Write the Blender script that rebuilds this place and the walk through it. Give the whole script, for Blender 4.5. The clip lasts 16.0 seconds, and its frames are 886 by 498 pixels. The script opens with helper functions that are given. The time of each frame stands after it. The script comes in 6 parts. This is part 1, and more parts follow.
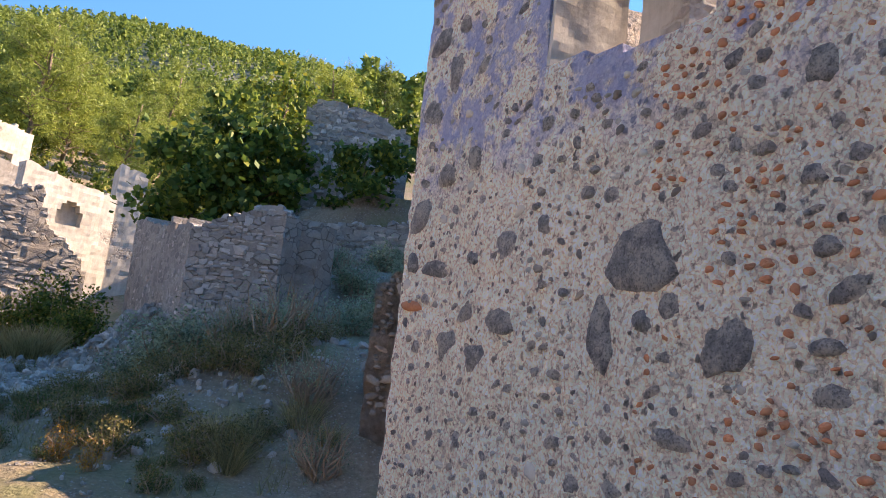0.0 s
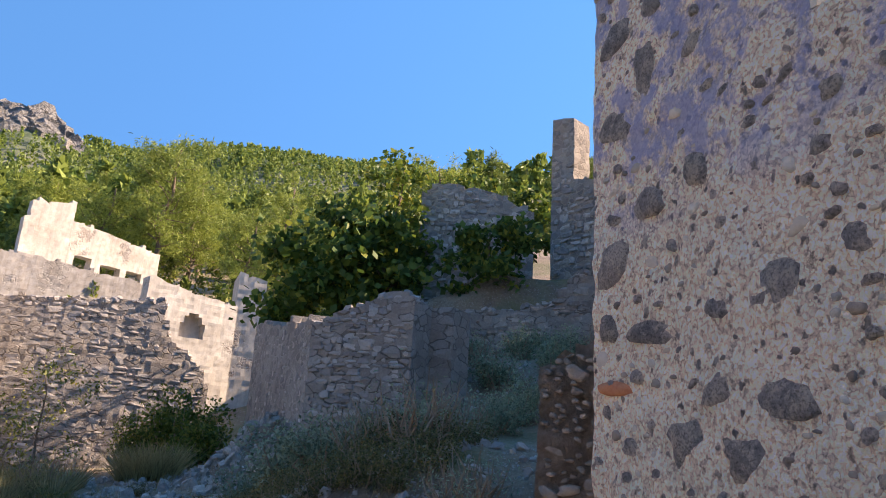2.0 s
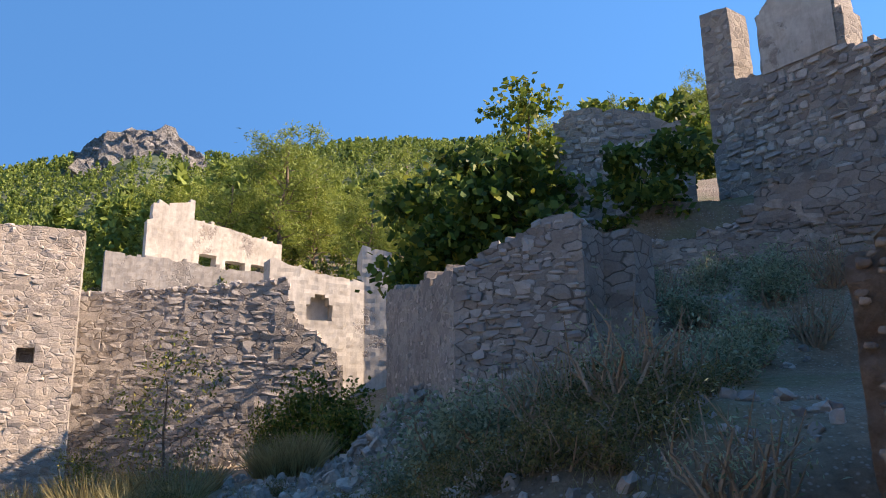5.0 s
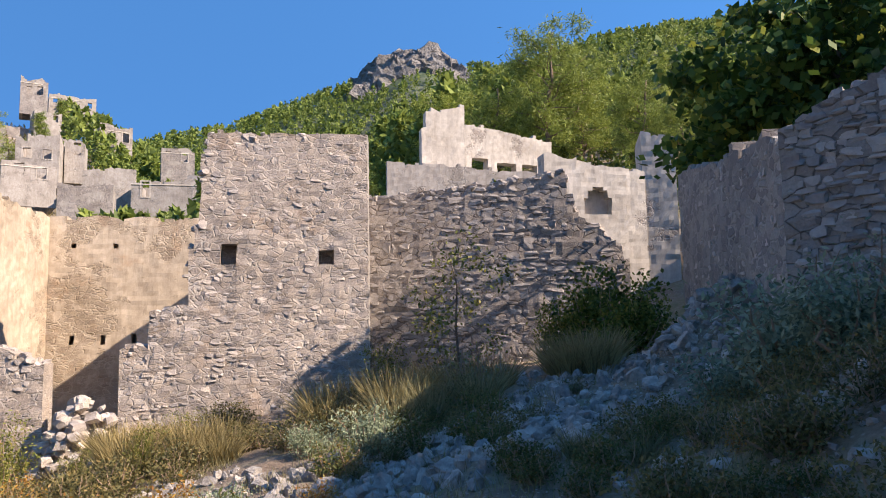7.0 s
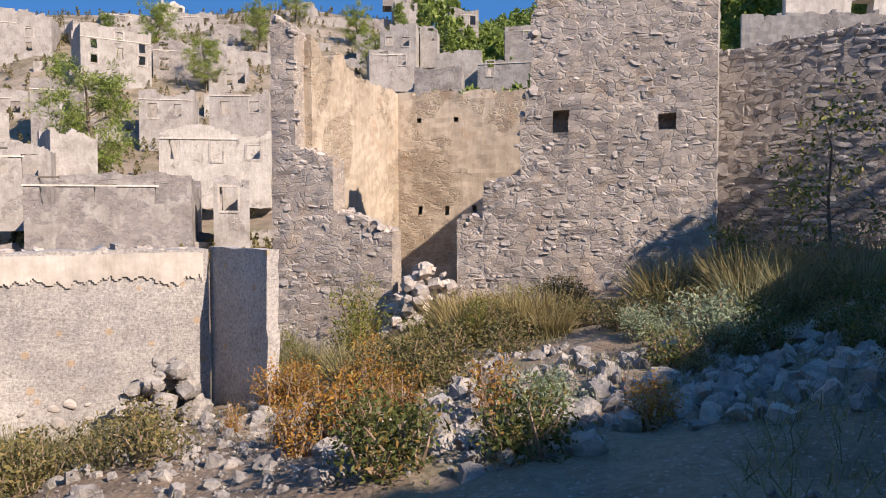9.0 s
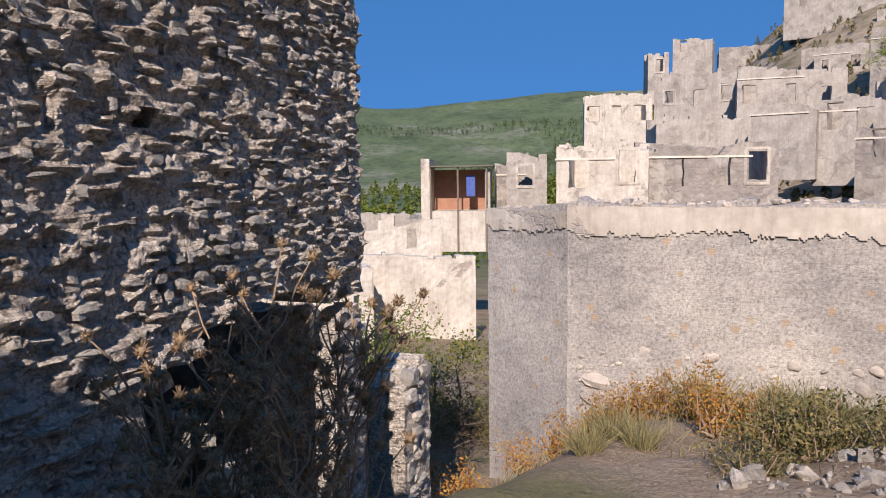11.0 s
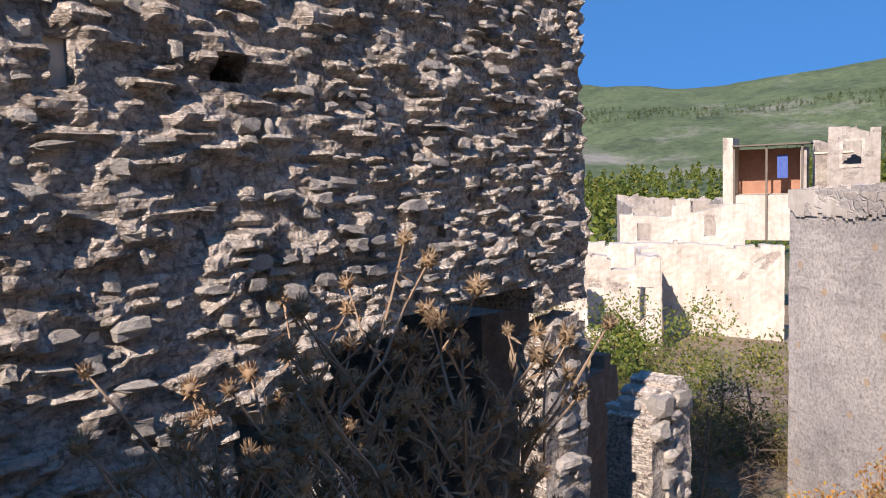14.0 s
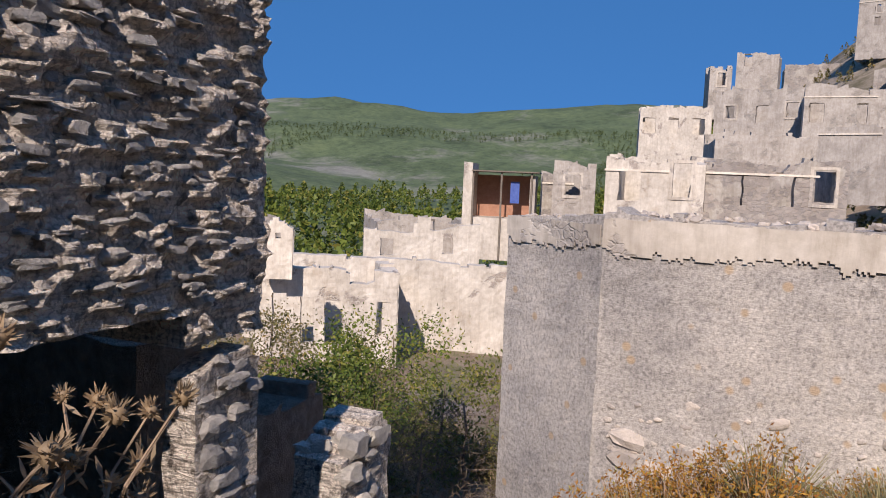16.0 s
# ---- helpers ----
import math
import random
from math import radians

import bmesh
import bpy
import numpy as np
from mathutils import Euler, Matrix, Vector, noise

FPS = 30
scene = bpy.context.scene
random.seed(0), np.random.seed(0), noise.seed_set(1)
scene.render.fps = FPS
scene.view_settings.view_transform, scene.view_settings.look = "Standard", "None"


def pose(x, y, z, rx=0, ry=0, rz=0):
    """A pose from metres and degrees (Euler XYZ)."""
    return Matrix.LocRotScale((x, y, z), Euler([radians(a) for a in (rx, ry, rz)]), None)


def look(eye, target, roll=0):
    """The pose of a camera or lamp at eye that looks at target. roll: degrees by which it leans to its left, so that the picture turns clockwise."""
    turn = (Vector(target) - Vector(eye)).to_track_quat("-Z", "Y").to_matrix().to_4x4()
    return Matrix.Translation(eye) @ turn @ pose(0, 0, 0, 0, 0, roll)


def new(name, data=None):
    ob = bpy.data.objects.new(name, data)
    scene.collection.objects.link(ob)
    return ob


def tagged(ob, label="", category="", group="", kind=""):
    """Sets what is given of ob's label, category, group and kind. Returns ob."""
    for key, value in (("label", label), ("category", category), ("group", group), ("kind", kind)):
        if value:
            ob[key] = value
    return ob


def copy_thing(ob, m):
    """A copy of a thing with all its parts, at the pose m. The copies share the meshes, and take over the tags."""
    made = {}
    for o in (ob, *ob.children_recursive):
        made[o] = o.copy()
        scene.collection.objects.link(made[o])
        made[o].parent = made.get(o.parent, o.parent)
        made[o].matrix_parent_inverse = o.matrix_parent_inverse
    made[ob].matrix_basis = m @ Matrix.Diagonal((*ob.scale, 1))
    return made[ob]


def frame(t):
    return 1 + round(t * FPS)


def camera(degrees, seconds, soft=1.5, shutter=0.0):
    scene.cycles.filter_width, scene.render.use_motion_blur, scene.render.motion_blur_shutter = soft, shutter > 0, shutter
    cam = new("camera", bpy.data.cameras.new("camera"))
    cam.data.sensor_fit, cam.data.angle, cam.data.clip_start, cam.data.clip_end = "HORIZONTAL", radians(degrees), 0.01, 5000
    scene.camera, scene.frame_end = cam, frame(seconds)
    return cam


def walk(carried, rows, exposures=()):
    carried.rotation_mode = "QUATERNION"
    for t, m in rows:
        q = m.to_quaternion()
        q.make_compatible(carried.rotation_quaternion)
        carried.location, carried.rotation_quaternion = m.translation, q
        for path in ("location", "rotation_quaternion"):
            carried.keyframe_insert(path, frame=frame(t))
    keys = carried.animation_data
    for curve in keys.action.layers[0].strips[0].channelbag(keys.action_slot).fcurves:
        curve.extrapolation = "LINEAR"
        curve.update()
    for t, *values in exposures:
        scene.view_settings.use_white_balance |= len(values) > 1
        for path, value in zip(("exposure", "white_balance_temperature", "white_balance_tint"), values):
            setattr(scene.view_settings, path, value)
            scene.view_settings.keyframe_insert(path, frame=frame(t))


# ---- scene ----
# camera and its walk
cam = camera(60.8, 16.0, soft=1.0)
METRES, EYE = 8.0, 1.5
ROWS = [
    (0.0, 0.0, 0.0, 0.0, -0.99, 9.14, -6.17),
    (0.5, -0.0069, 0.0424, 0.0015, -0.97, 12.12, -6.16),
    (1.0, -0.0236, 0.0838, -0.0001, 0.15, 14.5, -5.83),
    (1.5, -0.0454, 0.1282, 0.0027, 4.18, 15.65, -5.08),
    (2.0, -0.0588, 0.1782, 0.0042, 8.25, 15.55, -3.26),
    (2.5, -0.0753, 0.231, -0.0017, 9.42, 15.4, -2.17),
    (3.0, -0.0952, 0.284, -0.0019, 9.55, 15.41, -1.55),
    (5.5, -0.1872, 0.4613, -0.0002, 24.19, 12.55, 1.43),
    (6.0, -0.2074, 0.4825, -0.0033, 31.14, 11.2, 1.3),
    (6.5, -0.2254, 0.505, -0.0011, 36.61, 9.67, 1.1),
    (7.0, -0.2493, 0.525, -0.0053, 38.96, 6.57, 1.15),
    (7.5, -0.267, 0.5442, -0.0083, 41.7, 3.45, 1.18),
    (8.0, -0.2818, 0.5662, -0.009, 47.52, 0.77, 1.0),
    (8.5, -0.3053, 0.5851, -0.0132, 54.45, -1.49, 0.63),
    (9.0, -0.3278, 0.6031, -0.0117, 64.32, -2.52, 0.09),
    (9.5, -0.348, 0.6228, -0.0153, 78.81, -2.97, -0.07),
    (10.0, -0.3624, 0.6268, -0.017, 94.87, -3.84, -0.28),
    (12.5, -0.4581, 0.5909, -0.0238, 142.99, -5.99, 2.67),
    (13.0, -0.4754, 0.5841, -0.0246, 143.62, -5.95, 2.74),
    (13.5, -0.5049, 0.5793, -0.0258, 144.11, -5.92, 2.74),
    (14.0, -0.5274, 0.5711, -0.0284, 144.26, -5.93, 2.26),
    (14.5, -0.5488, 0.5612, -0.0284, 143.69, -5.88, 1.8),
    (15.0, -0.5698, 0.5581, -0.0287, 140.05, -5.79, 0.91),
    (15.5, -0.5858, 0.5563, -0.0299, 133.36, -5.51, -0.83),
    (16.0, -0.6, 0.5501, -0.0294, 125.83, -5.13, -2.4),
]
walk(cam, [(t, pose(METRES * x, METRES * y, EYE + METRES * z, 90 + pitch, roll, yaw)) for t, x, y, z, yaw, pitch, roll in ROWS],
     [(0.0, 2.25, 8900, 20), (1.5, 2.0, 8700, 20), (3.0, 1.85, 8600, 20), (5.5, 1.65, 8200, 18), (7.0, 1.5, 7500, 17), (9.0, 1.15, 7100, 16), (10.0, 0.7, 6800, 15), (12.5, 1.3, 7000, 17), (14.5, 1.15, 6900, 17), (16.0, 0.75, 6800, 16)])

# daylight: a low clear sun from the east side of the lane, blue sky
SUN_DIR = Vector((0.745, 0.34, 0.574)).normalized()
world = bpy.data.worlds.new("sky")
scene.world = world
world.use_nodes = True
wn = world.node_tree.nodes
sky = wn.new("ShaderNodeTexSky")
sky.sky_type, sky.sun_disc = "NISHITA", False
sky.sun_elevation = math.asin(SUN_DIR.z)
sky.sun_rotation = math.atan2(SUN_DIR.x, SUN_DIR.y)
sky.air_density, sky.dust_density, sky.ozone_density = 1.0, 0.0, 4.0
wn["Background"].inputs["Strength"].default_value = 0.15
# the haze band at the horizon is thin in this dry air: look up the sky a little higher
way_in = wn.new("ShaderNodeTexCoord")
lift = wn.new("ShaderNodeVectorMath")
lift.operation = "ADD"
lift.inputs[1].default_value = (0, 0, 0.7)
straight = wn.new("ShaderNodeVectorMath")
straight.operation = "NORMALIZE"
world.node_tree.links.new(way_in.outputs["Generated"], lift.inputs[0])
world.node_tree.links.new(lift.outputs[0], straight.inputs[0])
world.node_tree.links.new(straight.outputs[0], sky.inputs["Vector"])
deep = wn.new("ShaderNodeHueSaturation")
deep.inputs["Saturation"].default_value = 1.24
deep.inputs["Value"].default_value = 0.85
world.node_tree.links.new(sky.outputs["Color"], deep.inputs["Color"])
world.node_tree.links.new(deep.outputs[0], wn["Background"].inputs["Color"])
sun = new("sun", bpy.data.lights.new("sun", "SUN"))
sun.data.energy, sun.data.angle, sun.data.color = 3.3, radians(0.5), (1.0, 0.92, 0.84)
sun.matrix_world = look(SUN_DIR * 50, (0, 0, 0))

# ---- materials ----
def material(name, rough=0.9):
    m = bpy.data.materials.new(name)
    m.use_nodes = True
    t = m.node_tree
    b = t.nodes["Principled BSDF"]
    b.inputs["Roughness"].default_value = rough
    b.inputs["Specular IOR Level"].default_value = 0.25
    return m, t, b


def node(t, kind, **values):
    n = t.nodes.new("ShaderNode" + kind)
    for key, value in values.items():
        n.inputs[key.replace("_", " ")].default_value = value
    return n


def ramp(t, fac, stops):
    r = t.nodes.new("ShaderNodeValToRGB")
    e = r.color_ramp.elements
    while len(e) < len(stops):
        e.new(0.5)
    for el, (p, c) in zip(e, stops):
        el.position, el.color = p, (*c, 1)
    t.links.new(fac, r.inputs[0])
    return r.outputs[0]


def mixed(t, fac, a, b, how="MIX"):
    n = t.nodes.new("ShaderNodeMix")
    n.data_type, n.blend_type = "RGBA", how
    for sock, v in ((n.inputs[0], fac), (n.inputs[6], a), (n.inputs[7], b)):
        if isinstance(v, (int, float)):
            sock.default_value = v
        elif isinstance(v, tuple):
            sock.default_value = (*v, 1)
        else:
            t.links.new(v, sock)
    return n.outputs[2]


def coords(t, kind="Object"):
    return t.nodes.new("ShaderNodeTexCoord").outputs[kind]


def noisy(t, vec, scale, detail=5.0, rough=0.6, warp=0.0):
    n = node(t, "TexNoise", Scale=scale, Detail=detail, Roughness=rough, Distortion=warp)
    t.links.new(vec, n.inputs["Vector"])
    return n.outputs["Fac"]


def place_uneven(t):
    """World position, so that repeats of one mesh differ."""
    return t.nodes.new("ShaderNodeNewGeometry").outputs["Position"]


def relief(t, b, height, strength, dist=0.02):
    n = node(t, "Bump", Strength=strength, Distance=dist)
    t.links.new(height, n.inputs["Height"])
    t.links.new(n.outputs[0], b.inputs["Normal"])


def maths(t, op, a, b):
    n = t.nodes.new("ShaderNodeMath")
    n.operation = op
    for sock, v in zip(n.inputs, (a, b)):
        if isinstance(v, (int, float)):
            sock.default_value = v
        else:
            t.links.new(v, sock)
    return n.outputs[0]


def masonry(name, mortar, stone_a, stone_b, scale=5.0, stretch=1.8, fill=0.5, plaster=None, amount=0.0, stain=None, bump=0.8, local=False):
    """Rubble masonry: stones of two tones in lime mortar, patches of old plaster, stains."""
    m, t, b = material(name)
    vec = coords(t) if local else place_uneven(t)
    warp = node(t, "TexNoise", Scale=3.0, Detail=3.0)
    t.links.new(vec, warp.inputs["Vector"])
    wv = node(t, "Mapping", Scale=(1, 1, stretch))
    add = t.nodes.new("ShaderNodeVectorMath")
    add.operation = "MULTIPLY_ADD"
    t.links.new(warp.outputs["Color"], add.inputs[0])
    add.inputs[1].default_value = (0.16, 0.16, 0.16)
    t.links.new(vec, add.inputs[2])
    t.links.new(add.outputs[0], wv.inputs["Vector"])
    cells = node(t, "TexVoronoi", Scale=scale, Randomness=0.9)
    edge = node(t, "TexVoronoi", Scale=scale, Randomness=0.9)
    edge.feature = "DISTANCE_TO_EDGE"
    for c in (cells, edge):
        t.links.new(wv.outputs[0], c.inputs["Vector"])
    tone = t.nodes.new("ShaderNodeSeparateColor")
    t.links.new(cells.outputs["Color"], tone.inputs[0])
    fine = noisy(t, vec, 38, 6, 0.7)
    broad = noisy(t, vec, 0.9, 4, 0.6)
    stone = mixed(t, tone.outputs[0], stone_a, stone_b)
    stone = mixed(t, 0.5, stone, ramp(t, fine, [(0.25, (0.45, 0.44, 0.43)), (0.75, (1.25, 1.22, 1.2))]), "MULTIPLY")
    lime = mixed(t, 0.55, mortar, ramp(t, fine, [(0.3, (0.55, 0.53, 0.5)), (0.7, (1.2, 1.2, 1.2))]), "MULTIPLY")
    inside = ramp(t, maths(t, "ADD", edge.outputs["Distance"], maths(t, "MULTIPLY", maths(t, "SUBTRACT", tone.outputs[1], 1.0 - fill), 0.16)), [(0.02, (0, 0, 0)), (0.075, (1, 1, 1))])
    col = mixed(t, inside, lime, stone)
    height = maths(t, "ADD", maths(t, "MULTIPLY", inside, 0.6), maths(t, "MULTIPLY", fine, 0.55))
    if plaster:
        where = ramp(t, noisy(t, vec, 0.75, 6, 0.65, 0.4), [(0.62 - amount * 0.45, (0, 0, 0)), (0.66 - amount * 0.45, (1, 1, 1))])
        down = node(t, "Mapping", Scale=(3.5, 3.5, 0.45))
        t.links.new(vec, down.inputs["Vector"])
        streak = noisy(t, down.outputs[0], 1.6, 7, 0.75)
        coat = mixed(t, 0.5, plaster, ramp(t, noisy(t, vec, 6, 6, 0.7), [(0.3, (0.6, 0.56, 0.5)), (0.65, (1.1, 1.1, 1.1))]), "MULTIPLY")
        coat = mixed(t, 0.45, coat, ramp(t, streak, [(0.32, (0.55, 0.50, 0.45)), (0.52, (1.0, 0.98, 0.96)), (0.7, (1.1, 1.09, 1.08))]), "MULTIPLY")
        col = mixed(t, where, col, coat)
        height = mixed(t, where, height, maths(t, "ADD", 0.85, maths(t, "MULTIPLY", fine, 0.12)))
    col = mixed(t, 0.6, col, ramp(t, broad, [(0.3, (0.62, 0.58, 0.54)), (0.6, (1.08, 1.06, 1.03))]), "MULTIPLY")
    if stain:
        col = mixed(t, ramp(t, noisy(t, vec, 1.7, 5, 0.7), [(0.55, (0, 0, 0)), (0.72, (0.6, 0.6, 0.6))]), col, stain)
    t.links.new(col, b.inputs["Base Color"])
    relief(t, b, height, bump, 0.03)
    return m


def plain(name, a, c, scale=8.0, rough=0.9, bump=0.5, rnd=0.0, dist=0.01, dust=None):
    """Two tones mixed by noise, varied from piece to piece."""
    m, t, b = material(name, rough)
    vec = place_uneven(t)
    f = noisy(t, vec, scale, 6, 0.7)
    col = mixed(t, ramp(t, f, [(0.3, (0, 0, 0)), (0.7, (1, 1, 1))]), a, c)
    if rnd:
        info = t.nodes.new("ShaderNodeObjectInfo")
        isl = t.nodes.new("ShaderNodeNewGeometry")
        v = maths(t, "FRACT", maths(t, "ADD", info.outputs["Random"], isl.outputs["Random Per Island"]), 0)
        col = mixed(t, rnd, col, ramp(t, v, [(0.0, (0.35, 0.34, 0.36)), (0.5, (0.95, 0.93, 0.9)), (1.0, (1.6, 1.5, 1.4))]), "MULTIPLY")
    if dust:
        col = mixed(t, ramp(t, noisy(t, vec, 9, 7, 0.8), [(0.46, (0, 0, 0)), (0.56, (0.85, 0.85, 0.85))]), col, dust)
        # dark dots: the shade in the stone's small pores, painted in
        pore_shade = noisy(t, vec, 85, 3, 0.6)
        col = mixed(t, 0.8, col, ramp(t, pore_shade, [(0.34, (0.45, 0.43, 0.42)), (0.48, (1.05, 1.05, 1.05)), (0.7, (1.25, 1.22, 1.2))]), "MULTIPLY")
    t.links.new(col, b.inputs["Base Color"])
    relief(t, b, maths(t, "ADD", noisy(t, vec, scale * 4, 7, 0.8), f), bump, dist * 2)
    return m


def leafy(name, dark, light, warm=None):
    """Foliage: tone varies from leaf to leaf, some light passes through."""
    m, t, b = material(name, 0.55)
    isl = t.nodes.new("ShaderNodeNewGeometry")
    info = t.nodes.new("ShaderNodeObjectInfo")
    stops = [(0.0, dark), (0.75, light)] + ([(0.97, warm)] if warm else [])
    col = ramp(t, isl.outputs["Random Per Island"], stops)
    col = mixed(t, 0.6, col, ramp(t, noisy(t, isl.outputs["Position"], 0.8, 3), [(0.3, (0.6, 0.65, 0.55)), (0.7, (1.25, 1.2, 1.05))]), "MULTIPLY")
    col = mixed(t, 0.35, col, ramp(t, info.outputs["Random"], [(0, (0.6, 0.65, 0.6)), (1, (1.35, 1.25, 1.0))]), "MULTIPLY")
    t.links.new(col, b.inputs["Base Color"])
    tr = t.nodes.new("ShaderNodeBsdfTranslucent")
    t.links.new(col, tr.inputs["Color"])
    mx = node(t, "MixShader", Fac=0.35)
    t.links.new(b.outputs[0], mx.inputs[1])
    t.links.new(tr.outputs[0], mx.inputs[2])
    t.links.new(mx.outputs[0], t.nodes["Material Output"].inputs["Surface"])
    return m


def lime_wall(name, lime, blue, layers=0.0):
    """Coarse lime mortar full of grit, with worn patches and remains of a blue wash above. Shade in pits and gaps is
    part of the colour.
    """
    m, t, b = material(name, 0.95)
    vec = place_uneven(t)
    grit = node(t, "TexVoronoi", Scale=55.0, Randomness=1.0)
    lump = node(t, "TexVoronoi", Scale=17.0, Randomness=1.0)
    bend = node(t, "TexNoise", Scale=22.0, Detail=4.0)
    t.links.new(vec, bend.inputs["Vector"])
    bent_vec = t.nodes.new("ShaderNodeVectorMath")
    bent_vec.operation = "MULTIPLY_ADD"
    t.links.new(bend.outputs["Color"], bent_vec.inputs[0])
    bent_vec.inputs[1].default_value = (0.07, 0.07, 0.07)
    t.links.new(vec, bent_vec.inputs[2])
    for v in (grit, lump):
        t.links.new(bent_vec.outputs[0], v.inputs["Vector"])
    fine = noisy(t, vec, 45, 8, 0.75)
    mid = noisy(t, vec, 7, 6, 0.7)
    pit = noisy(t, vec, 19, 5, 0.65)
    broad = noisy(t, vec, 1.1, 5, 0.65)
    col = mixed(t, 0.75, lime, ramp(t, fine, [(0.32, (0.55, 0.52, 0.49)), (0.42, (1.1, 1.08, 1.05)), (0.72, (1.35, 1.34, 1.32))]), "MULTIPLY")
    col = mixed(t, ramp(t, mid, [(0.58, (0, 0, 0)), (0.72, (0.5, 0.5, 0.5))]), col, (0.56, 0.47, 0.39))
    # shade of the pits darkens the base colour, as bumps alone stay faint
    col = mixed(t, 0.85, col, ramp(t, pit, [(0.33, (0.42, 0.39, 0.36)), (0.42, (1.14, 1.12, 1.10))]), "MULTIPLY")
    sep = t.nodes.new("ShaderNodeSeparateColor")
    t.links.new(lump.outputs["Color"], sep.inputs[0])
    chip = maths(t, "MULTIPLY", ramp(t, lump.outputs["Distance"], [(0.25, (1, 1, 1)), (0.38, (0, 0, 0))]), maths(t, "GREATER_THAN", sep.outputs[0], 0.74))
    col = mixed(t, chip, col, mixed(t, sep.outputs[1], (0.22, 0.195, 0.185), (0.50, 0.44, 0.38)))
    col = mixed(t, 0.7, col, ramp(t, broad, [(0.3, (0.88, 0.84, 0.8)), (0.65, (1.18, 1.16, 1.13))]), "MULTIPLY")
    # gaps between grains get painted shade as well
    col = mixed(t, 0.8, col, ramp(t, grit.outputs["Distance"], [(0.15, (1.16, 1.15, 1.13)), (0.55, (1.02, 1.01, 1.0)), (0.78, (0.55, 0.52, 0.49))]), "MULTIPLY")
    gsep = t.nodes.new("ShaderNodeSeparateColor")
    t.links.new(grit.outputs["Color"], gsep.inputs[0])
    col = mixed(t, 0.9, col, ramp(t, gsep.outputs[0], [(0.0, (0.66, 0.63, 0.60)), (0.35, (0.95, 0.94, 0.93)), (1.0, (1.22, 1.21, 1.2))]), "MULTIPLY")
    if blue:
        xyz = t.nodes.new("ShaderNodeSeparateXYZ")
        t.links.new(vec, xyz.inputs[0])
        high = ramp(t, maths(t, "DIVIDE", xyz.outputs["Z"], 5.0), [(0.53, (0, 0, 0)), (0.60, (1, 1, 1))])
        patch = ramp(t, noisy(t, vec, 2.3, 7, 0.72), [(0.47, (0, 0, 0)), (0.56, (1, 1, 1))])
        wash = mixed(t, noisy(t, vec, 9, 6, 0.7), (0.16, 0.23, 0.62), (0.62, 0.62, 0.72))
        col = mixed(t, maths(t, "MULTIPLY", maths(t, "MULTIPLY", high, patch), 0.8), col, wash)
    t.links.new(col, b.inputs["Base Color"])
    if layers:
        flat = node(t, "Mapping", Scale=(4.0, 4.0, 26.0))
        t.links.new(vec, flat.inputs["Vector"])
        bed = noisy(t, flat.outputs[0], 1.7, 6, 0.65, 0.8)
        col = mixed(t, layers, col, ramp(t, bed, [(0.34, (0.42, 0.40, 0.38)), (0.50, (1.0, 0.98, 0.96)), (0.7, (1.35, 1.3, 1.24))]), "MULTIPLY")
        t.links.new(col, b.inputs["Base Color"])
        mid = maths(t, "ADD", mid, maths(t, "MULTIPLY", bed, 1.6))
    h = maths(t, "ADD", maths(t, "MULTIPLY", fine, 0.8), maths(t, "ADD", maths(t, "MULTIPLY", maths(t, "ADD", mid, pit), 1.2), maths(t, "MULTIPLY", chip, 0.35)))
    relief(t, b, h, 1.0, 0.045)
    return m


MAT_LANE_WALL = lime_wall("lime_rubble", (0.60, 0.52, 0.44), 0.0)
MAT_LANE_BLUE = lime_wall("lime_rubble_blue", (0.90, 0.79, 0.67), 1.0)
MAT_HOUSE_A = masonry("sunlit_rubble", (0.56, 0.50, 0.44), (0.38, 0.335, 0.30), (0.52, 0.445, 0.375), 6.5, 1.9, 0.55, None, 0, (0.40, 0.27, 0.17), 1.0)
MAT_HOUSE_A_IN = masonry("ochre_plaster", (0.50, 0.42, 0.32), (0.36, 0.29, 0.22), (0.46, 0.38, 0.28), 6.5, 1.9, 0.5, (0.52, 0.44, 0.345), 0.34, (0.40, 0.26, 0.16), 0.8)
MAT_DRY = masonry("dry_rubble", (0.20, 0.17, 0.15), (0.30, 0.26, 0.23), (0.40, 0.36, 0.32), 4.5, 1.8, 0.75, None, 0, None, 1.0)
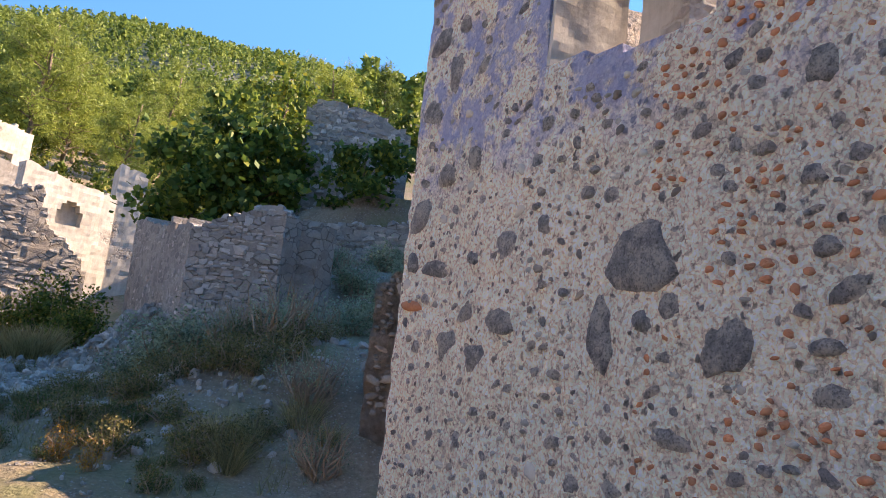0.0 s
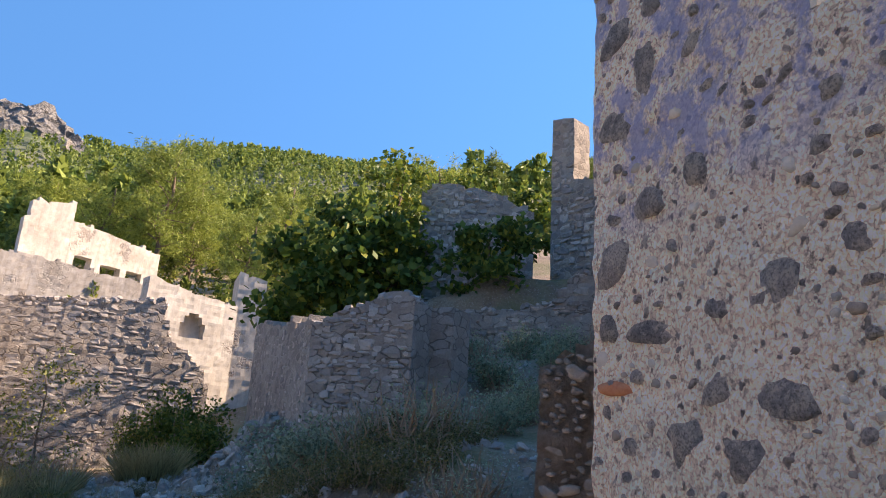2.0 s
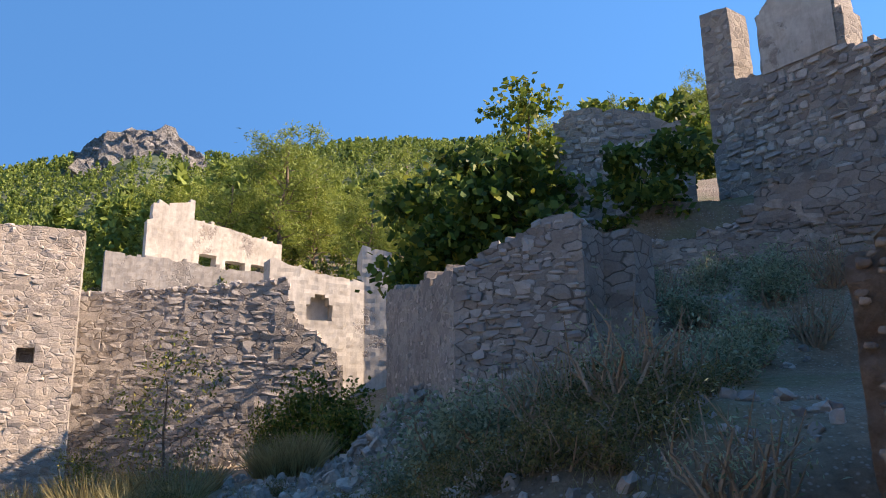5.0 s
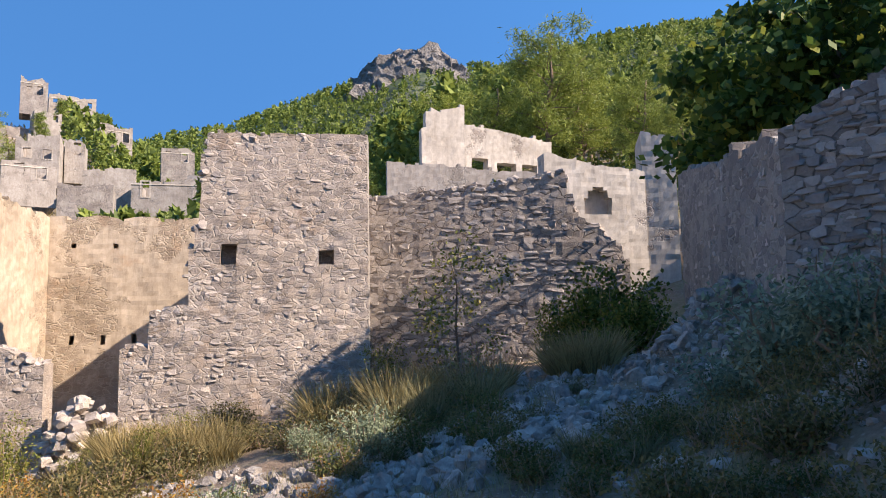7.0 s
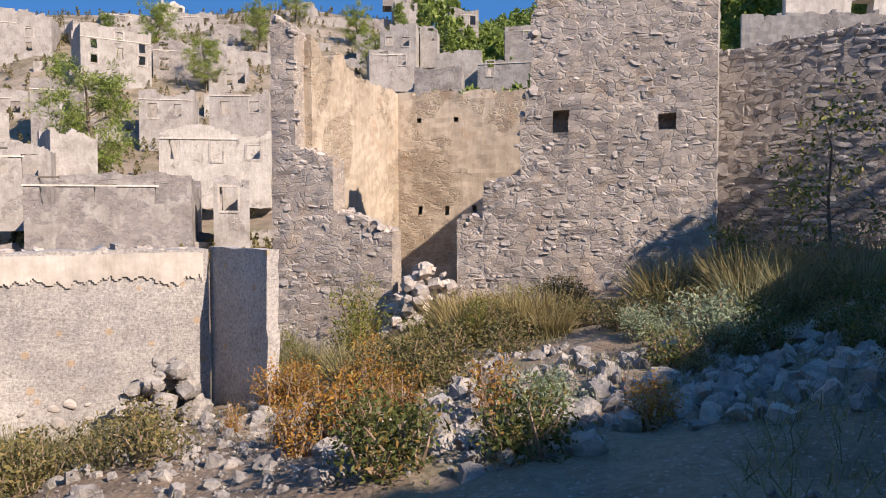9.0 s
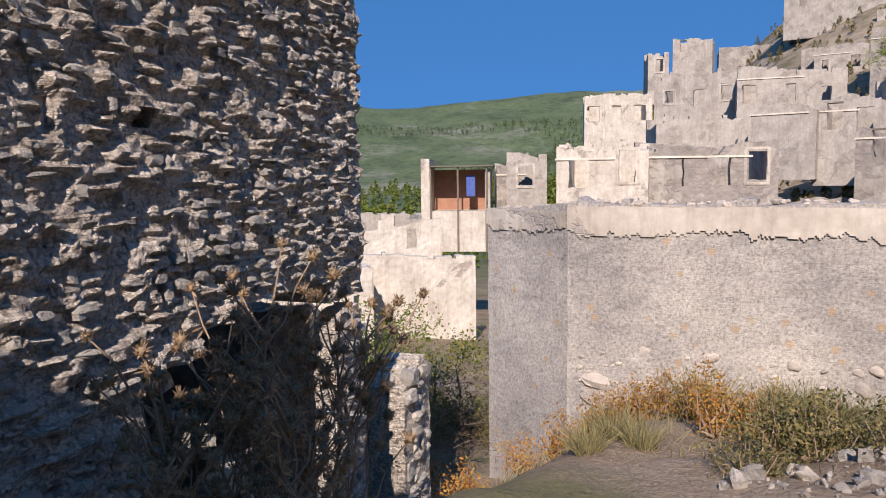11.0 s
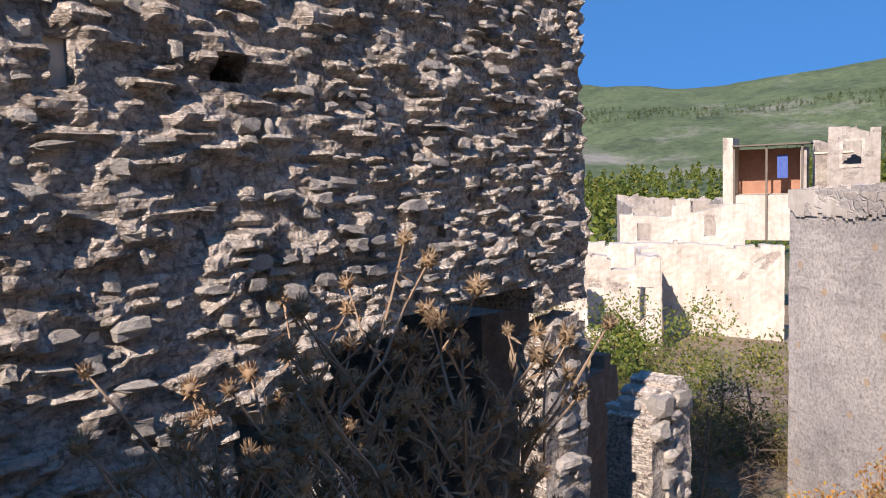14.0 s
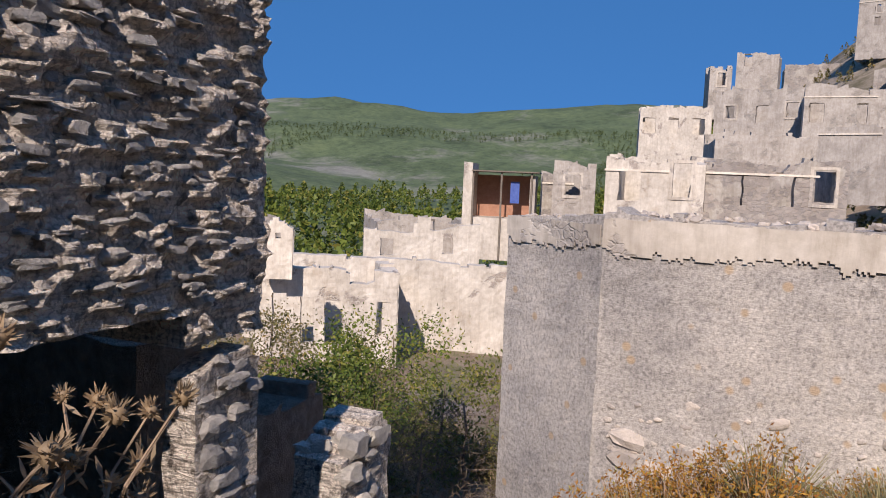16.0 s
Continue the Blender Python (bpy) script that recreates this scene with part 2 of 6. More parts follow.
def combed_render():
    """Grey lime render keyed with wavy comb strokes, stained, with small stones showing."""
    m, t, b = material("combed_render", 0.95)
    vec = place_uneven(t)
    flat = node(t, "Mapping", Scale=(6.0, 6.0, 26.0))
    t.links.new(vec, flat.inputs["Vector"])
    stroke = noisy(t, flat.outputs[0], 1.9, 6, 0.7, 1.2)
    fine = noisy(t, vec, 30, 7, 0.75)
    broad = noisy(t, vec, 0.8, 6, 0.65)
    st = node(t, "Mapping", Scale=(3.0, 3.0, 0.25))
    t.links.new(vec, st.inputs["Vector"])
    drip = noisy(t, st.outputs[0], 1.3, 6, 0.7)
    col = ramp(t, fine, [(0.34, (0.22, 0.205, 0.195)), (0.5, (0.42, 0.395, 0.37)), (0.68, (0.58, 0.545, 0.51))])
    col = mixed(t, 0.7, col, ramp(t, broad, [(0.35, (0.62, 0.60, 0.60)), (0.65, (1.28, 1.22, 1.15))]), "MULTIPLY")
    col = mixed(t, ramp(t, drip, [(0.58, (0, 0, 0)), (0.72, (0.55, 0.55, 0.55))]), col, (0.52, 0.47, 0.40))
    spot = node(t, "TexVoronoi", Scale=3.2)
    t.links.new(vec, spot.inputs["Vector"])
    col = mixed(t, ramp(t, spot.outputs["Distance"], [(0.10, (0.7, 0.7, 0.7)), (0.16, (0, 0, 0))]), col, (0.45, 0.31, 0.18))
    t.links.new(col, b.inputs["Base Color"])
    relief(t, b, maths(t, "ADD", maths(t, "MULTIPLY", stroke, 0.9), maths(t, "MULTIPLY", fine, 0.9)), 0.75, 0.016)
    return m


MAT_GREY = combed_render()
MAT_WHITE = masonry("limewash", (0.52, 0.48, 0.43), (0.34, 0.30, 0.27), (0.43, 0.38, 0.34), 6, 1.8, 0.5, (0.60, 0.56, 0.505), 0.55, (0.42, 0.34, 0.26), 0.8)
MAT_VILLAGE = masonry("old_village_render", (0.42, 0.39, 0.35), (0.30, 0.28, 0.26), (0.40, 0.36, 0.32), 4, 1.6, 0.6, (0.43, 0.40, 0.37), 0.45, (0.30, 0.25, 0.21), 0.9)
MAT_VILLAGE_B = masonry("bare_village_stone", (0.36, 0.33, 0.30), (0.26, 0.24, 0.23), (0.38, 0.34, 0.31), 4, 1.6, 0.65, (0.40, 0.375, 0.345), 0.25, (0.29, 0.24, 0.2), 0.9)
MAT_LAYERED = lime_wall("layered_mortar", (0.62, 0.585, 0.555), 0.0, 0.6)
MAT_BAND = masonry("flaking_band", (0.50, 0.46, 0.42), (0.40, 0.37, 0.34), (0.46, 0.42, 0.39), 10, 1.5, 0.3, (0.55, 0.505, 0.45), 0.42, (0.34, 0.30, 0.26), 0.7)
MAT_PLASTER = masonry("cracked_plaster", (0.56, 0.50, 0.43), (0.4, 0.36, 0.32), (0.5, 0.45, 0.4), 8, 1.5, 0.2, (0.72, 0.665, 0.59), 1.2, (0.52, 0.42, 0.31), 0.4)
MAT_PIER = plain("earth_pier", (0.26, 0.19, 0.14), (0.52, 0.41, 0.33), 11, 0.95, 1.0, 0, 0.05)
MAT_TOWER = masonry("tower_rubble", (0.47, 0.42, 0.37), (0.27, 0.245, 0.23), (0.46, 0.41, 0.36), 5.5, 1.5, 0.5, None, 0, (0.34, 0.28, 0.23), 1.0)
MAT_STONE = plain("fieldstone", (0.30, 0.27, 0.25), (0.44, 0.40, 0.36), 9, 0.9, 0.6, 0.5)
MAT_STONE_WARM = plain("warm_fieldstone", (0.40, 0.35, 0.31), (0.58, 0.515, 0.455), 9, 0.9, 0.6, 0.45)
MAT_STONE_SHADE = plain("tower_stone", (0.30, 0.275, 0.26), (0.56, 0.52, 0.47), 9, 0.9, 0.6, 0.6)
MAT_BROWN_STONE = plain("brown_stone", (0.24, 0.195, 0.165), (0.44, 0.38, 0.33), 9, 0.9, 0.8, 0.5)
MAT_SLAB = plain("grey_slab", (0.34, 0.32, 0.31), (0.66, 0.62, 0.58), 22, 0.9, 1.0, 0.45)
MAT_SLAB_PALE = plain("pale_slab", (0.50, 0.455, 0.41), (0.78, 0.73, 0.66), 22, 0.9, 1.0, 0.4)
MAT_PALE = plain("pale_pebble", (0.50, 0.44, 0.38), (0.66, 0.60, 0.52), 12, 0.9, 0.6, 0.4)
MAT_BASALT = plain("dark_basalt", (0.25, 0.222, 0.212), (0.50, 0.445, 0.41), 20, 0.95, 1.0, 0.25, 0.02, (0.72, 0.62, 0.52))
MAT_LIMESTONE = plain("limestone_rubble", (0.25, 0.228, 0.21), (0.56, 0.515, 0.465), 9, 0.95, 1.0, 0.5)
# near-black that stands for the shade inside cracks
MAT_CRACK_SHADE = plain("crack_shade", (0.05, 0.042, 0.036), (0.12, 0.10, 0.085), 20, 0.95, 0.5)
MAT_CRAG = plain("crag_rock", (0.26, 0.245, 0.23), (0.46, 0.43, 0.40), 0.12, 0.95, 1.0, 0.3, 2.0)
MAT_BRICK = plain("brick_chip", (0.46, 0.16, 0.085), (0.60, 0.27, 0.15), 20, 0.9, 0.4, 0.3)
MAT_BARK = plain("bark", (0.14, 0.10, 0.07), (0.26, 0.20, 0.15), 12, 0.95, 0.9)
MAT_TWIG = plain("dry_twig", (0.24, 0.165, 0.11), (0.40, 0.29, 0.205), 12, 0.95, 0.3)
MAT_WOOD = plain("grey_timber", (0.12, 0.10, 0.08), (0.24, 0.20, 0.16), 10, 0.9, 0.6)
MAT_RUSTWALL = plain("red_ochre_wall", (0.30, 0.15, 0.10), (0.40, 0.22, 0.15), 4, 0.9, 0.3)
MAT_CLOTH = plain("blue_cloth", (0.05, 0.09, 0.30), (0.10, 0.15, 0.40), 6, 0.9, 0.2)
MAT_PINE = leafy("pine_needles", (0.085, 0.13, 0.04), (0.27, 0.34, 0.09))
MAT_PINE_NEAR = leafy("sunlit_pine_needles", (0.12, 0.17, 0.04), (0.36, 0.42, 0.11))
MAT_FIG = leafy("fig_leaves", (0.035, 0.075, 0.022), (0.13, 0.21, 0.045), (0.32, 0.33, 0.06))
MAT_OLIVE = leafy("grey_green_leaves", (0.13, 0.17, 0.12), (0.34, 0.40, 0.29))
MAT_SHRUB = leafy("shrub_leaves", (0.055, 0.09, 0.022), (0.19, 0.24, 0.05), (0.30, 0.27, 0.07))
MAT_STRAW = leafy("straw", (0.20, 0.15, 0.07), (0.42, 0.35, 0.19))
MAT_RUST = leafy("rusty_leaves", (0.30, 0.12, 0.035), (0.55, 0.30, 0.07), (0.34, 0.28, 0.08))
MAT_GRASS = leafy("green_grass", (0.055, 0.075, 0.025), (0.15, 0.17, 0.06), (0.28, 0.17, 0.06))
MAT_LIME = leafy("yellow_green_leaves", (0.10, 0.12, 0.03), (0.26, 0.27, 0.08), (0.36, 0.30, 0.08))
MAT_FIG_LIGHT = leafy("young_fig_leaves", (0.07, 0.13, 0.03), (0.20, 0.26, 0.05), (0.34, 0.32, 0.06))
MAT_SCRUB = leafy("scrub_leaves", (0.09, 0.085, 0.04), (0.22, 0.20, 0.09), (0.34, 0.24, 0.10))
MAT_DRYGRASS = leafy("dry_grass_blades", (0.16, 0.15, 0.08), (0.34, 0.31, 0.18), (0.44, 0.37, 0.22))
MAT_TWIGLEAF = leafy("bare_twigs", (0.08, 0.06, 0.05), (0.20, 0.15, 0.12))
MAT_FARSCRUB = leafy("far_scrub_leaves", (0.06, 0.085, 0.035), (0.15, 0.18, 0.075))
MAT_THISTLE = leafy("dry_thistle", (0.24, 0.16, 0.115), (0.46, 0.33, 0.235))


def ground_material():
    m, t, b = material("ground")
    pos = place_uneven(t)
    sep = t.nodes.new("ShaderNodeSeparateXYZ")
    t.links.new(pos, sep.inputs[0])
    a = noisy(t, pos, 0.9, 7, 0.65)
    f = noisy(t, pos, 16, 7, 0.75)
    soil = ramp(t, a, [(0.3, (0.17, 0.12, 0.085)), (0.5, (0.30, 0.225, 0.16)), (0.7, (0.42, 0.34, 0.26))])
    soil = mixed(t, 0.7, soil, ramp(t, f, [(0.3, (0.5, 0.48, 0.46)), (0.7, (1.3, 1.28, 1.25))]), "MULTIPLY")
    grit = node(t, "TexVoronoi", Scale=22.0)
    t.links.new(pos, grit.inputs["Vector"])
    soil = mixed(t, ramp(t, grit.outputs["Distance"], [(0.12, (0.4, 0.4, 0.4)), (0.3, (0, 0, 0))]), soil, (0.58, 0.54, 0.49))
    grassy = ramp(t, noisy(t, pos, 0.45, 6, 0.65), [(0.50, (0, 0, 0)), (0.62, (0.8, 0.8, 0.8))])
    soil = mixed(t, grassy, soil, mixed(t, f, (0.06, 0.075, 0.02), (0.22, 0.20, 0.09)))
    # woods and scrub on the far slopes, blue haze mixed into their greens
    d = t.nodes.new("ShaderNodeVectorMath")
    d.operation = "LENGTH"
    t.links.new(pos, d.inputs[0])
    far = ramp(t, maths(t, "DIVIDE", d.outputs["Value"], 1000.0), [(0.05, (0, 0, 0)), (0.12, (1, 1, 1))])
    w = noisy(t, pos, 0.02, 8, 0.7)
    w2 = noisy(t, pos, 0.13, 6, 0.8)
    wood = mixed(t, ramp(t, w2, [(0.35, (0, 0, 0)), (0.65, (1, 1, 1))]), (0.055, 0.08, 0.042), (0.12, 0.155, 0.075))
    wood = mixed(t, 0.8, wood, ramp(t, w, [(0.35, (0.5, 0.52, 0.5)), (0.5, (0.95, 0.95, 0.92)), (0.68, (1.3, 1.22, 1.1))]), "MULTIPLY")
    rock = ramp(t, noisy(t, pos, 0.006, 8, 0.75), [(0.52, (0, 0, 0)), (0.64, (0.7, 0.7, 0.7))])
    wood = mixed(t, rock, wood, mixed(t, w2, (0.16, 0.15, 0.13), (0.40, 0.37, 0.33)))
    # bare earth and scrub of the village slope
    side = ramp(t, maths(t, "ADD", maths(t, "DIVIDE", maths(t, "ADD", sep.outputs["Y"], maths(t, "MULTIPLY", sep.outputs["X"], 0.58)), 60.0), 0.5), [(0.42, (1, 1, 1)), (0.54, (0, 0, 0))])
    side2 = ramp(t, maths(t, "ADD", maths(t, "DIVIDE", maths(t, "SUBTRACT", sep.outputs["Y"], maths(t, "MULTIPLY", sep.outputs["X"], 0.38)), 60.0), 0.5), [(0.46, (0, 0, 0)), (0.58, (1, 1, 1))])
    close = ramp(t, maths(t, "DIVIDE", d.outputs["Value"], 1000.0), [(0.24, (1, 1, 1)), (0.34, (0, 0, 0))])
    slope = mixed(t, ramp(t, w2, [(0.4, (0, 0, 0)), (0.6, (1, 1, 1))]), (0.13, 0.11, 0.065), (0.36, 0.29, 0.22))
    wood = mixed(t, maths(t, "MULTIPLY", maths(t, "MULTIPLY", side, side2), close), wood, slope)
    col = mixed(t, far, soil, wood)
    t.links.new(col, b.inputs["Base Color"])
    relief(t, b, maths(t, "ADD", f, maths(t, "MULTIPLY", grit.outputs["Distance"], -0.5)), 0.8, 0.04)
    return m


MAT_GROUND = ground_material()

# ---- building helpers ----
def link_mesh(name, verts, faces, mat, smooth=False):
    me = bpy.data.meshes.new(name)
    me.from_pydata(verts, [], faces)
    me.materials.append(mat)
    if smooth:
        me.polygons.foreach_set("use_smooth", [True] * len(me.polygons))
    me.update()
    return new(name, me)


def part(name, data, mat, parent, label="", smooth=False, m=None):
    """One mesh object under a thing; data: (verts, faces)."""
    ob = link_mesh(name, data[0], data[1], mat, smooth)
    ob.parent = parent
    if m is not None:
        ob.matrix_basis = m
    if label:
        tagged(ob, label)
    return ob


def smoothstep(a, b, v):
    s = min(1.0, max(0.0, (v - a) / (b - a)))
    return s * s * (3 - 2 * s)


def wob(x, y, z=0.0):
    return noise.noise(Vector((x, y, z)))


MIDDLE = (-3.0, 4.0)
HILL_YAW = (-180, -60, -20, 8, 25, 33, 40, 47, 55, 62, 75, 100, 113, 125, 140, 160, 180)
HILL_DEG = (2, 12, 18.5, 20.0, 20.2, 18.6, 18.6, 17.0, 14.0, 12.5, 9, 6.0, 5.8, 5.3, 5.0, 3, 2)
VILLAGE_YAW = (52, 58, 64, 75, 92, 98, 103, 110, 116)
VILLAGE_DEG = (0, 9, 13.5, 14.5, 14, 11.5, 8.0, 3.8, 0)


def near_ground(x, y):
    z = 0.135 * max(0.0, y - 4.0) - 0.14 * max(0.0, -4.0 - x) - 0.03 * max(0.0, 4.0 - y)
    z += 0.95 * smoothstep(-4.4, -1.6, x) * smoothstep(6.6, 9.0, y)
    z += 0.9 * smoothstep(-6.2, -4.9, x) * smoothstep(11.2, 13.2, y)
    z += 1.6 * smoothstep(15.0, 16.0, y) * smoothstep(-6.6, -5.4, x)
    z += 0.5 * smoothstep(-9.5, -13.0, x) * smoothstep(8.0, 12.0, y)
    z -= 1.5 * smoothstep(3.2, 0.5, y) * smoothstep(-5.0, -7.5, x)
    return z


def ground(x, y):
    dx, dy = x - MIDDLE[0], y - MIDDLE[1]
    r = math.hypot(dx, dy)
    yaw = math.degrees(math.atan2(-dx, dy))
    s = 20.0 / max(r, 20.0)
    z = near_ground(MIDDLE[0] + dx * s, MIDDLE[1] + dy * s)
    up = smoothstep(78, 30, yaw) * smoothstep(-150, -60, yaw)
    z += max(0.0, min(r, 70) - 14) * 0.30 * up * smoothstep(13, 24, r)
    plainness = smoothstep(100, 116, yaw) + smoothstep(-60, -150, yaw)
    z -= 5.0 * min(1, plainness) * smoothstep(16, 70, r)
    deg = float(np.interp(yaw, HILL_YAW, HILL_DEG))
    ridge = 1100.0 if yaw > 96 or yaw < -100 else 420.0 + 680.0 * smoothstep(60, 96, yaw)
    k = smoothstep(60, ridge, r) if yaw < 100 else smoothstep(350, ridge, r)
    top = ridge * math.tan(radians(deg)) * (1 - 0.5 * smoothstep(ridge, ridge * 2.2, r))
    z += max(0.0, top - z) * (0.35 * k + 0.65 * k * k)
    vd = float(np.interp(yaw, VILLAGE_YAW, VILLAGE_DEG))
    if vd > 0:
        rise = min(r, 165) * math.tan(radians(vd)) * smoothstep(26, 138, r) * (1 - smoothstep(175, 330, r))
        z += max(0.0, rise - max(0.0, z) * smoothstep(26, 60, r))
    if r > 60:
        z += min(1, (r - 60) / 200) * (14 * wob(x * 0.006, y * 0.006) + 4 * wob(x * 0.03, y * 0.03))
        if yaw > 36 and yaw < 47:
            z += 14 * smoothstep(4.5, 1.0, abs(yaw - 41)) * smoothstep(300, 420, r)
    z += 0.10 * wob(x * 0.7, y * 0.7) + 0.05 * wob(x * 2.3, y * 2.3) + 0.02 * wob(x * 7, y * 7)
    return z


def build_ground():
    rings = [0.0] + [0.25 * 1.034 ** i for i in range(292)]
    n = 360
    verts, faces = [(*MIDDLE, ground(*MIDDLE))], []
    for r in rings[1:]:
        for k in range(n):
            a = 2 * math.pi * k / n
            x, y = MIDDLE[0] + r * math.cos(a), MIDDLE[1] + r * math.sin(a)
            verts.append((x, y, ground(x, y)))
    for k in range(n):
        faces.append((0, 1 + k, 1 + (k + 1) % n))
    for i in range(len(rings) - 2):
        b = 1 + i * n
        for k in range(n):
            j = (k + 1) % n
            faces.append((b + k, b + n + k, b + n + j, b + j))
    return tagged(link_mesh("ground", verts, faces, MAT_GROUND, True), "dry stony earth with patches of grass, wooded hills beyond", "ground", kind="structure")


def wall_mesh(length, top, bottom, thick, cell, holes=(), pockets=(), relief_depth=0.02, rag=0.3, seed=0.0, bulge=None):
    """A wall standing along local x, front towards local -y. top, bottom: heights by u; holes (u0, u1, z0, z1) go through it, pockets are 0.3 m deep."""
    nu = max(2, round(length / cell))
    du = length / nu
    tops = [top((i + 0.5) * du) for i in range(nu)]
    bots = [bottom((i + 0.5) * du) for i in range(nu)]
    lo = min(bots)
    nz = max(2, math.ceil((max(tops) - lo) / cell))

    def state(i, j):
        if not (0 <= i < nu and 0 <= j < nz):
            return 0
        u, z = (i + 0.5) * du, lo + (j + 0.5) * cell
        if z > tops[i] + rag * cell * wob(u * 4, seed, 5.5) * 2 or z < bots[i] - cell:
            return 0
        for a, b, c, d in holes:
            if a < u < b and c < z < d:
                return 0
        for a, b, c, d in pockets:
            if a < u < b and c < z < d:
                return 2
        return 1

    grid = [[state(i, j) for j in range(nz)] for i in range(nu)]
    get = lambda i, j: grid[i][j] if 0 <= i < nu and 0 <= j < nz else 0
    ids, verts, faces = {}, [], []

    def vid(i, j, level):
        key = (i, j, level)
        if key not in ids:
            u, z = i * du, lo + j * cell
            left, right = tops[max(i - 1, 0)], tops[min(i, nu - 1)]
            if abs(left - right) < 2 * cell and abs(z - (left + right) / 2) < 0.56 * cell:
                z = (left + right) / 2
            ends = 0.35 if i in (0, nu) else 1.0
            ju = rag * cell * wob(u * 3.1, z * 3.1, seed) * ends
            jz = rag * cell * wob(u * 3.1, z * 3.1, seed + 9)
            dep = (0.0, relief_depth * (wob(u * 5, z * 7, seed + 3) + 0.6 * wob(u * 1.3, z * 1.3, seed)), min(0.3, thick * 0.7), thick + relief_depth * wob(u * 5, z * 7, seed + 6))[level]
            if bulge and level == 1:
                dep -= bulge(u, z)
            ids[key] = len(verts)
            verts.append((u + ju, dep, z + jz))
        return ids[key]

    for i in range(nu):
        for j in range(nz):
            s = grid[i][j]
            if not s:
                continue
            f = [(i, j), (i + 1, j), (i + 1, j + 1), (i, j + 1)]
            faces.append([vid(a, b, s) for a, b in f])
            faces.append([vid(a, b, 3) for a, b in reversed(f)])
            for (p, q), o in (((f[0], f[1]), get(i, j - 1)), ((f[1], f[2]), get(i + 1, j)), ((f[2], f[3]), get(i, j + 1)), ((f[3], f[0]), get(i - 1, j))):
                if o == 0:
                    faces.append((vid(*q, s), vid(*p, s), vid(*p, 3), vid(*q, 3)))
                elif o != s and s == 2:
                    faces.append((vid(*q, 2), vid(*p, 2), vid(*p, 1), vid(*q, 1)))
    return verts, faces


def line(*pts):
    """Heights by u between given corners, for a wall's top or bottom."""
    us, zs = [p[0] for p in pts], [p[1] for p in pts]
    return lambda u: float(np.interp(u, us, zs))


def run(ax, ay, bx, by):
    """Pose of a wall from a to b on the ground plane, and its length. Its front is on the right hand."""
    yaw = math.degrees(math.atan2(by - ay, bx - ax))
    return pose(ax, ay, 0, 0, 0, yaw), math.hypot(bx - ax, by - ay)


def wall(name, a, b, top, thick, cell, mat, label, bottom=None, holes=(), pockets=(), relief_depth=0.02, rag=0.3, kind="structure", category="wall", jag=0.0, parent=None, bulge=None):
    m, length = run(*a, *b)
    foot = bottom or (lambda u: min(ground(*(m @ Vector((u, 0, 0))).xy), ground(*(m @ Vector((u, thick, 0))).xy)) - 0.25)
    shape = (lambda u: top(u) + jag * (wob(u * 1.7, a[0], a[1]) + 0.6 * wob(u * 6, a[0], 3.3))) if jag else top
    data = wall_mesh(length, shape, foot, thick, cell, holes, pockets, relief_depth, rag, a[0] * 1.7 + a[1], bulge)
    ob = link_mesh(name, *data, mat)
    ob.matrix_basis = m
    if parent is not None:
        ob.parent = parent
        return ob
    return tagged(ob, label, category, kind=kind)


# ---- the large structure ----
build_ground()

# the tall house wall beside the lane
LANE_TOP = line((0, 4.85), (0.55, 4.75), (0.6, 4.4), (1.05, 4.3), (1.1, 5.05), (1.6, 5.0), (2.9, 5.1), (3.1, 5.4), (3.6, 5.7), (7.4, 5.6))
lane_wall = wall("wall_lane", (-0.28, 5.64), (3.2, -0.85), LANE_TOP, 0.55, 0.06, MAT_LANE_BLUE,
                 "tall lime mortared rubble house wall with dark stones and blue wash", jag=0.05, relief_depth=0.02,
                 holes=((1.62, 2.30, 3.30, 4.65), (2.0, 2.55, 3.22, 4.4), (2.3, 2.85, 3.16, 4.2)))
# whitewashed reveal of the broken window
part("plaster_reveal", wall_mesh(0.56, line((0, 4.62), (0.6, 4.62)), lambda u: 3.33, 0.03, 0.05, (), (), 0.012, 0.4, 2.0), MAT_WHITE, lane_wall, "white plaster reveal of the broken window", m=pose(1.665, 0.0, 0, 0, 0, 90))
wall("wall_lane_return", (2.4, 7.1), (-0.02, 5.82), line((0, 4.6), (2.8, 4.75)), 0.5, 0.12, MAT_LANE_WALL, "rubble return wall of the lane house", jag=0.05)
wall("wall_lane_back", (6.2, 0.9), (2.6, 7.2), line((0, 4.4), (7, 4.6)), 0.5, 0.15, MAT_LANE_WALL, "rear rubble wall of the lane house", jag=0.1)
wall("wall_lane_inner", (2.12, 4.92), (1.06, 4.36), line((0, 4.2), (1.4, 4.7)), 0.4, 0.1, MAT_WHITE, "whitewashed cross wall inside the lane house", jag=0.05)

# rough earth and stone pier beyond the lane wall
pier_wall = wall("wall_pier", (-0.62, 7.5), (0.5, 7.1), line((0, 2.3), (0.3, 2.5), (1.2, 2.4)), 0.7, 0.07, MAT_PIER, "crumbled brown earth and stone pier", jag=0.06, relief_depth=0.08, rag=0.5)

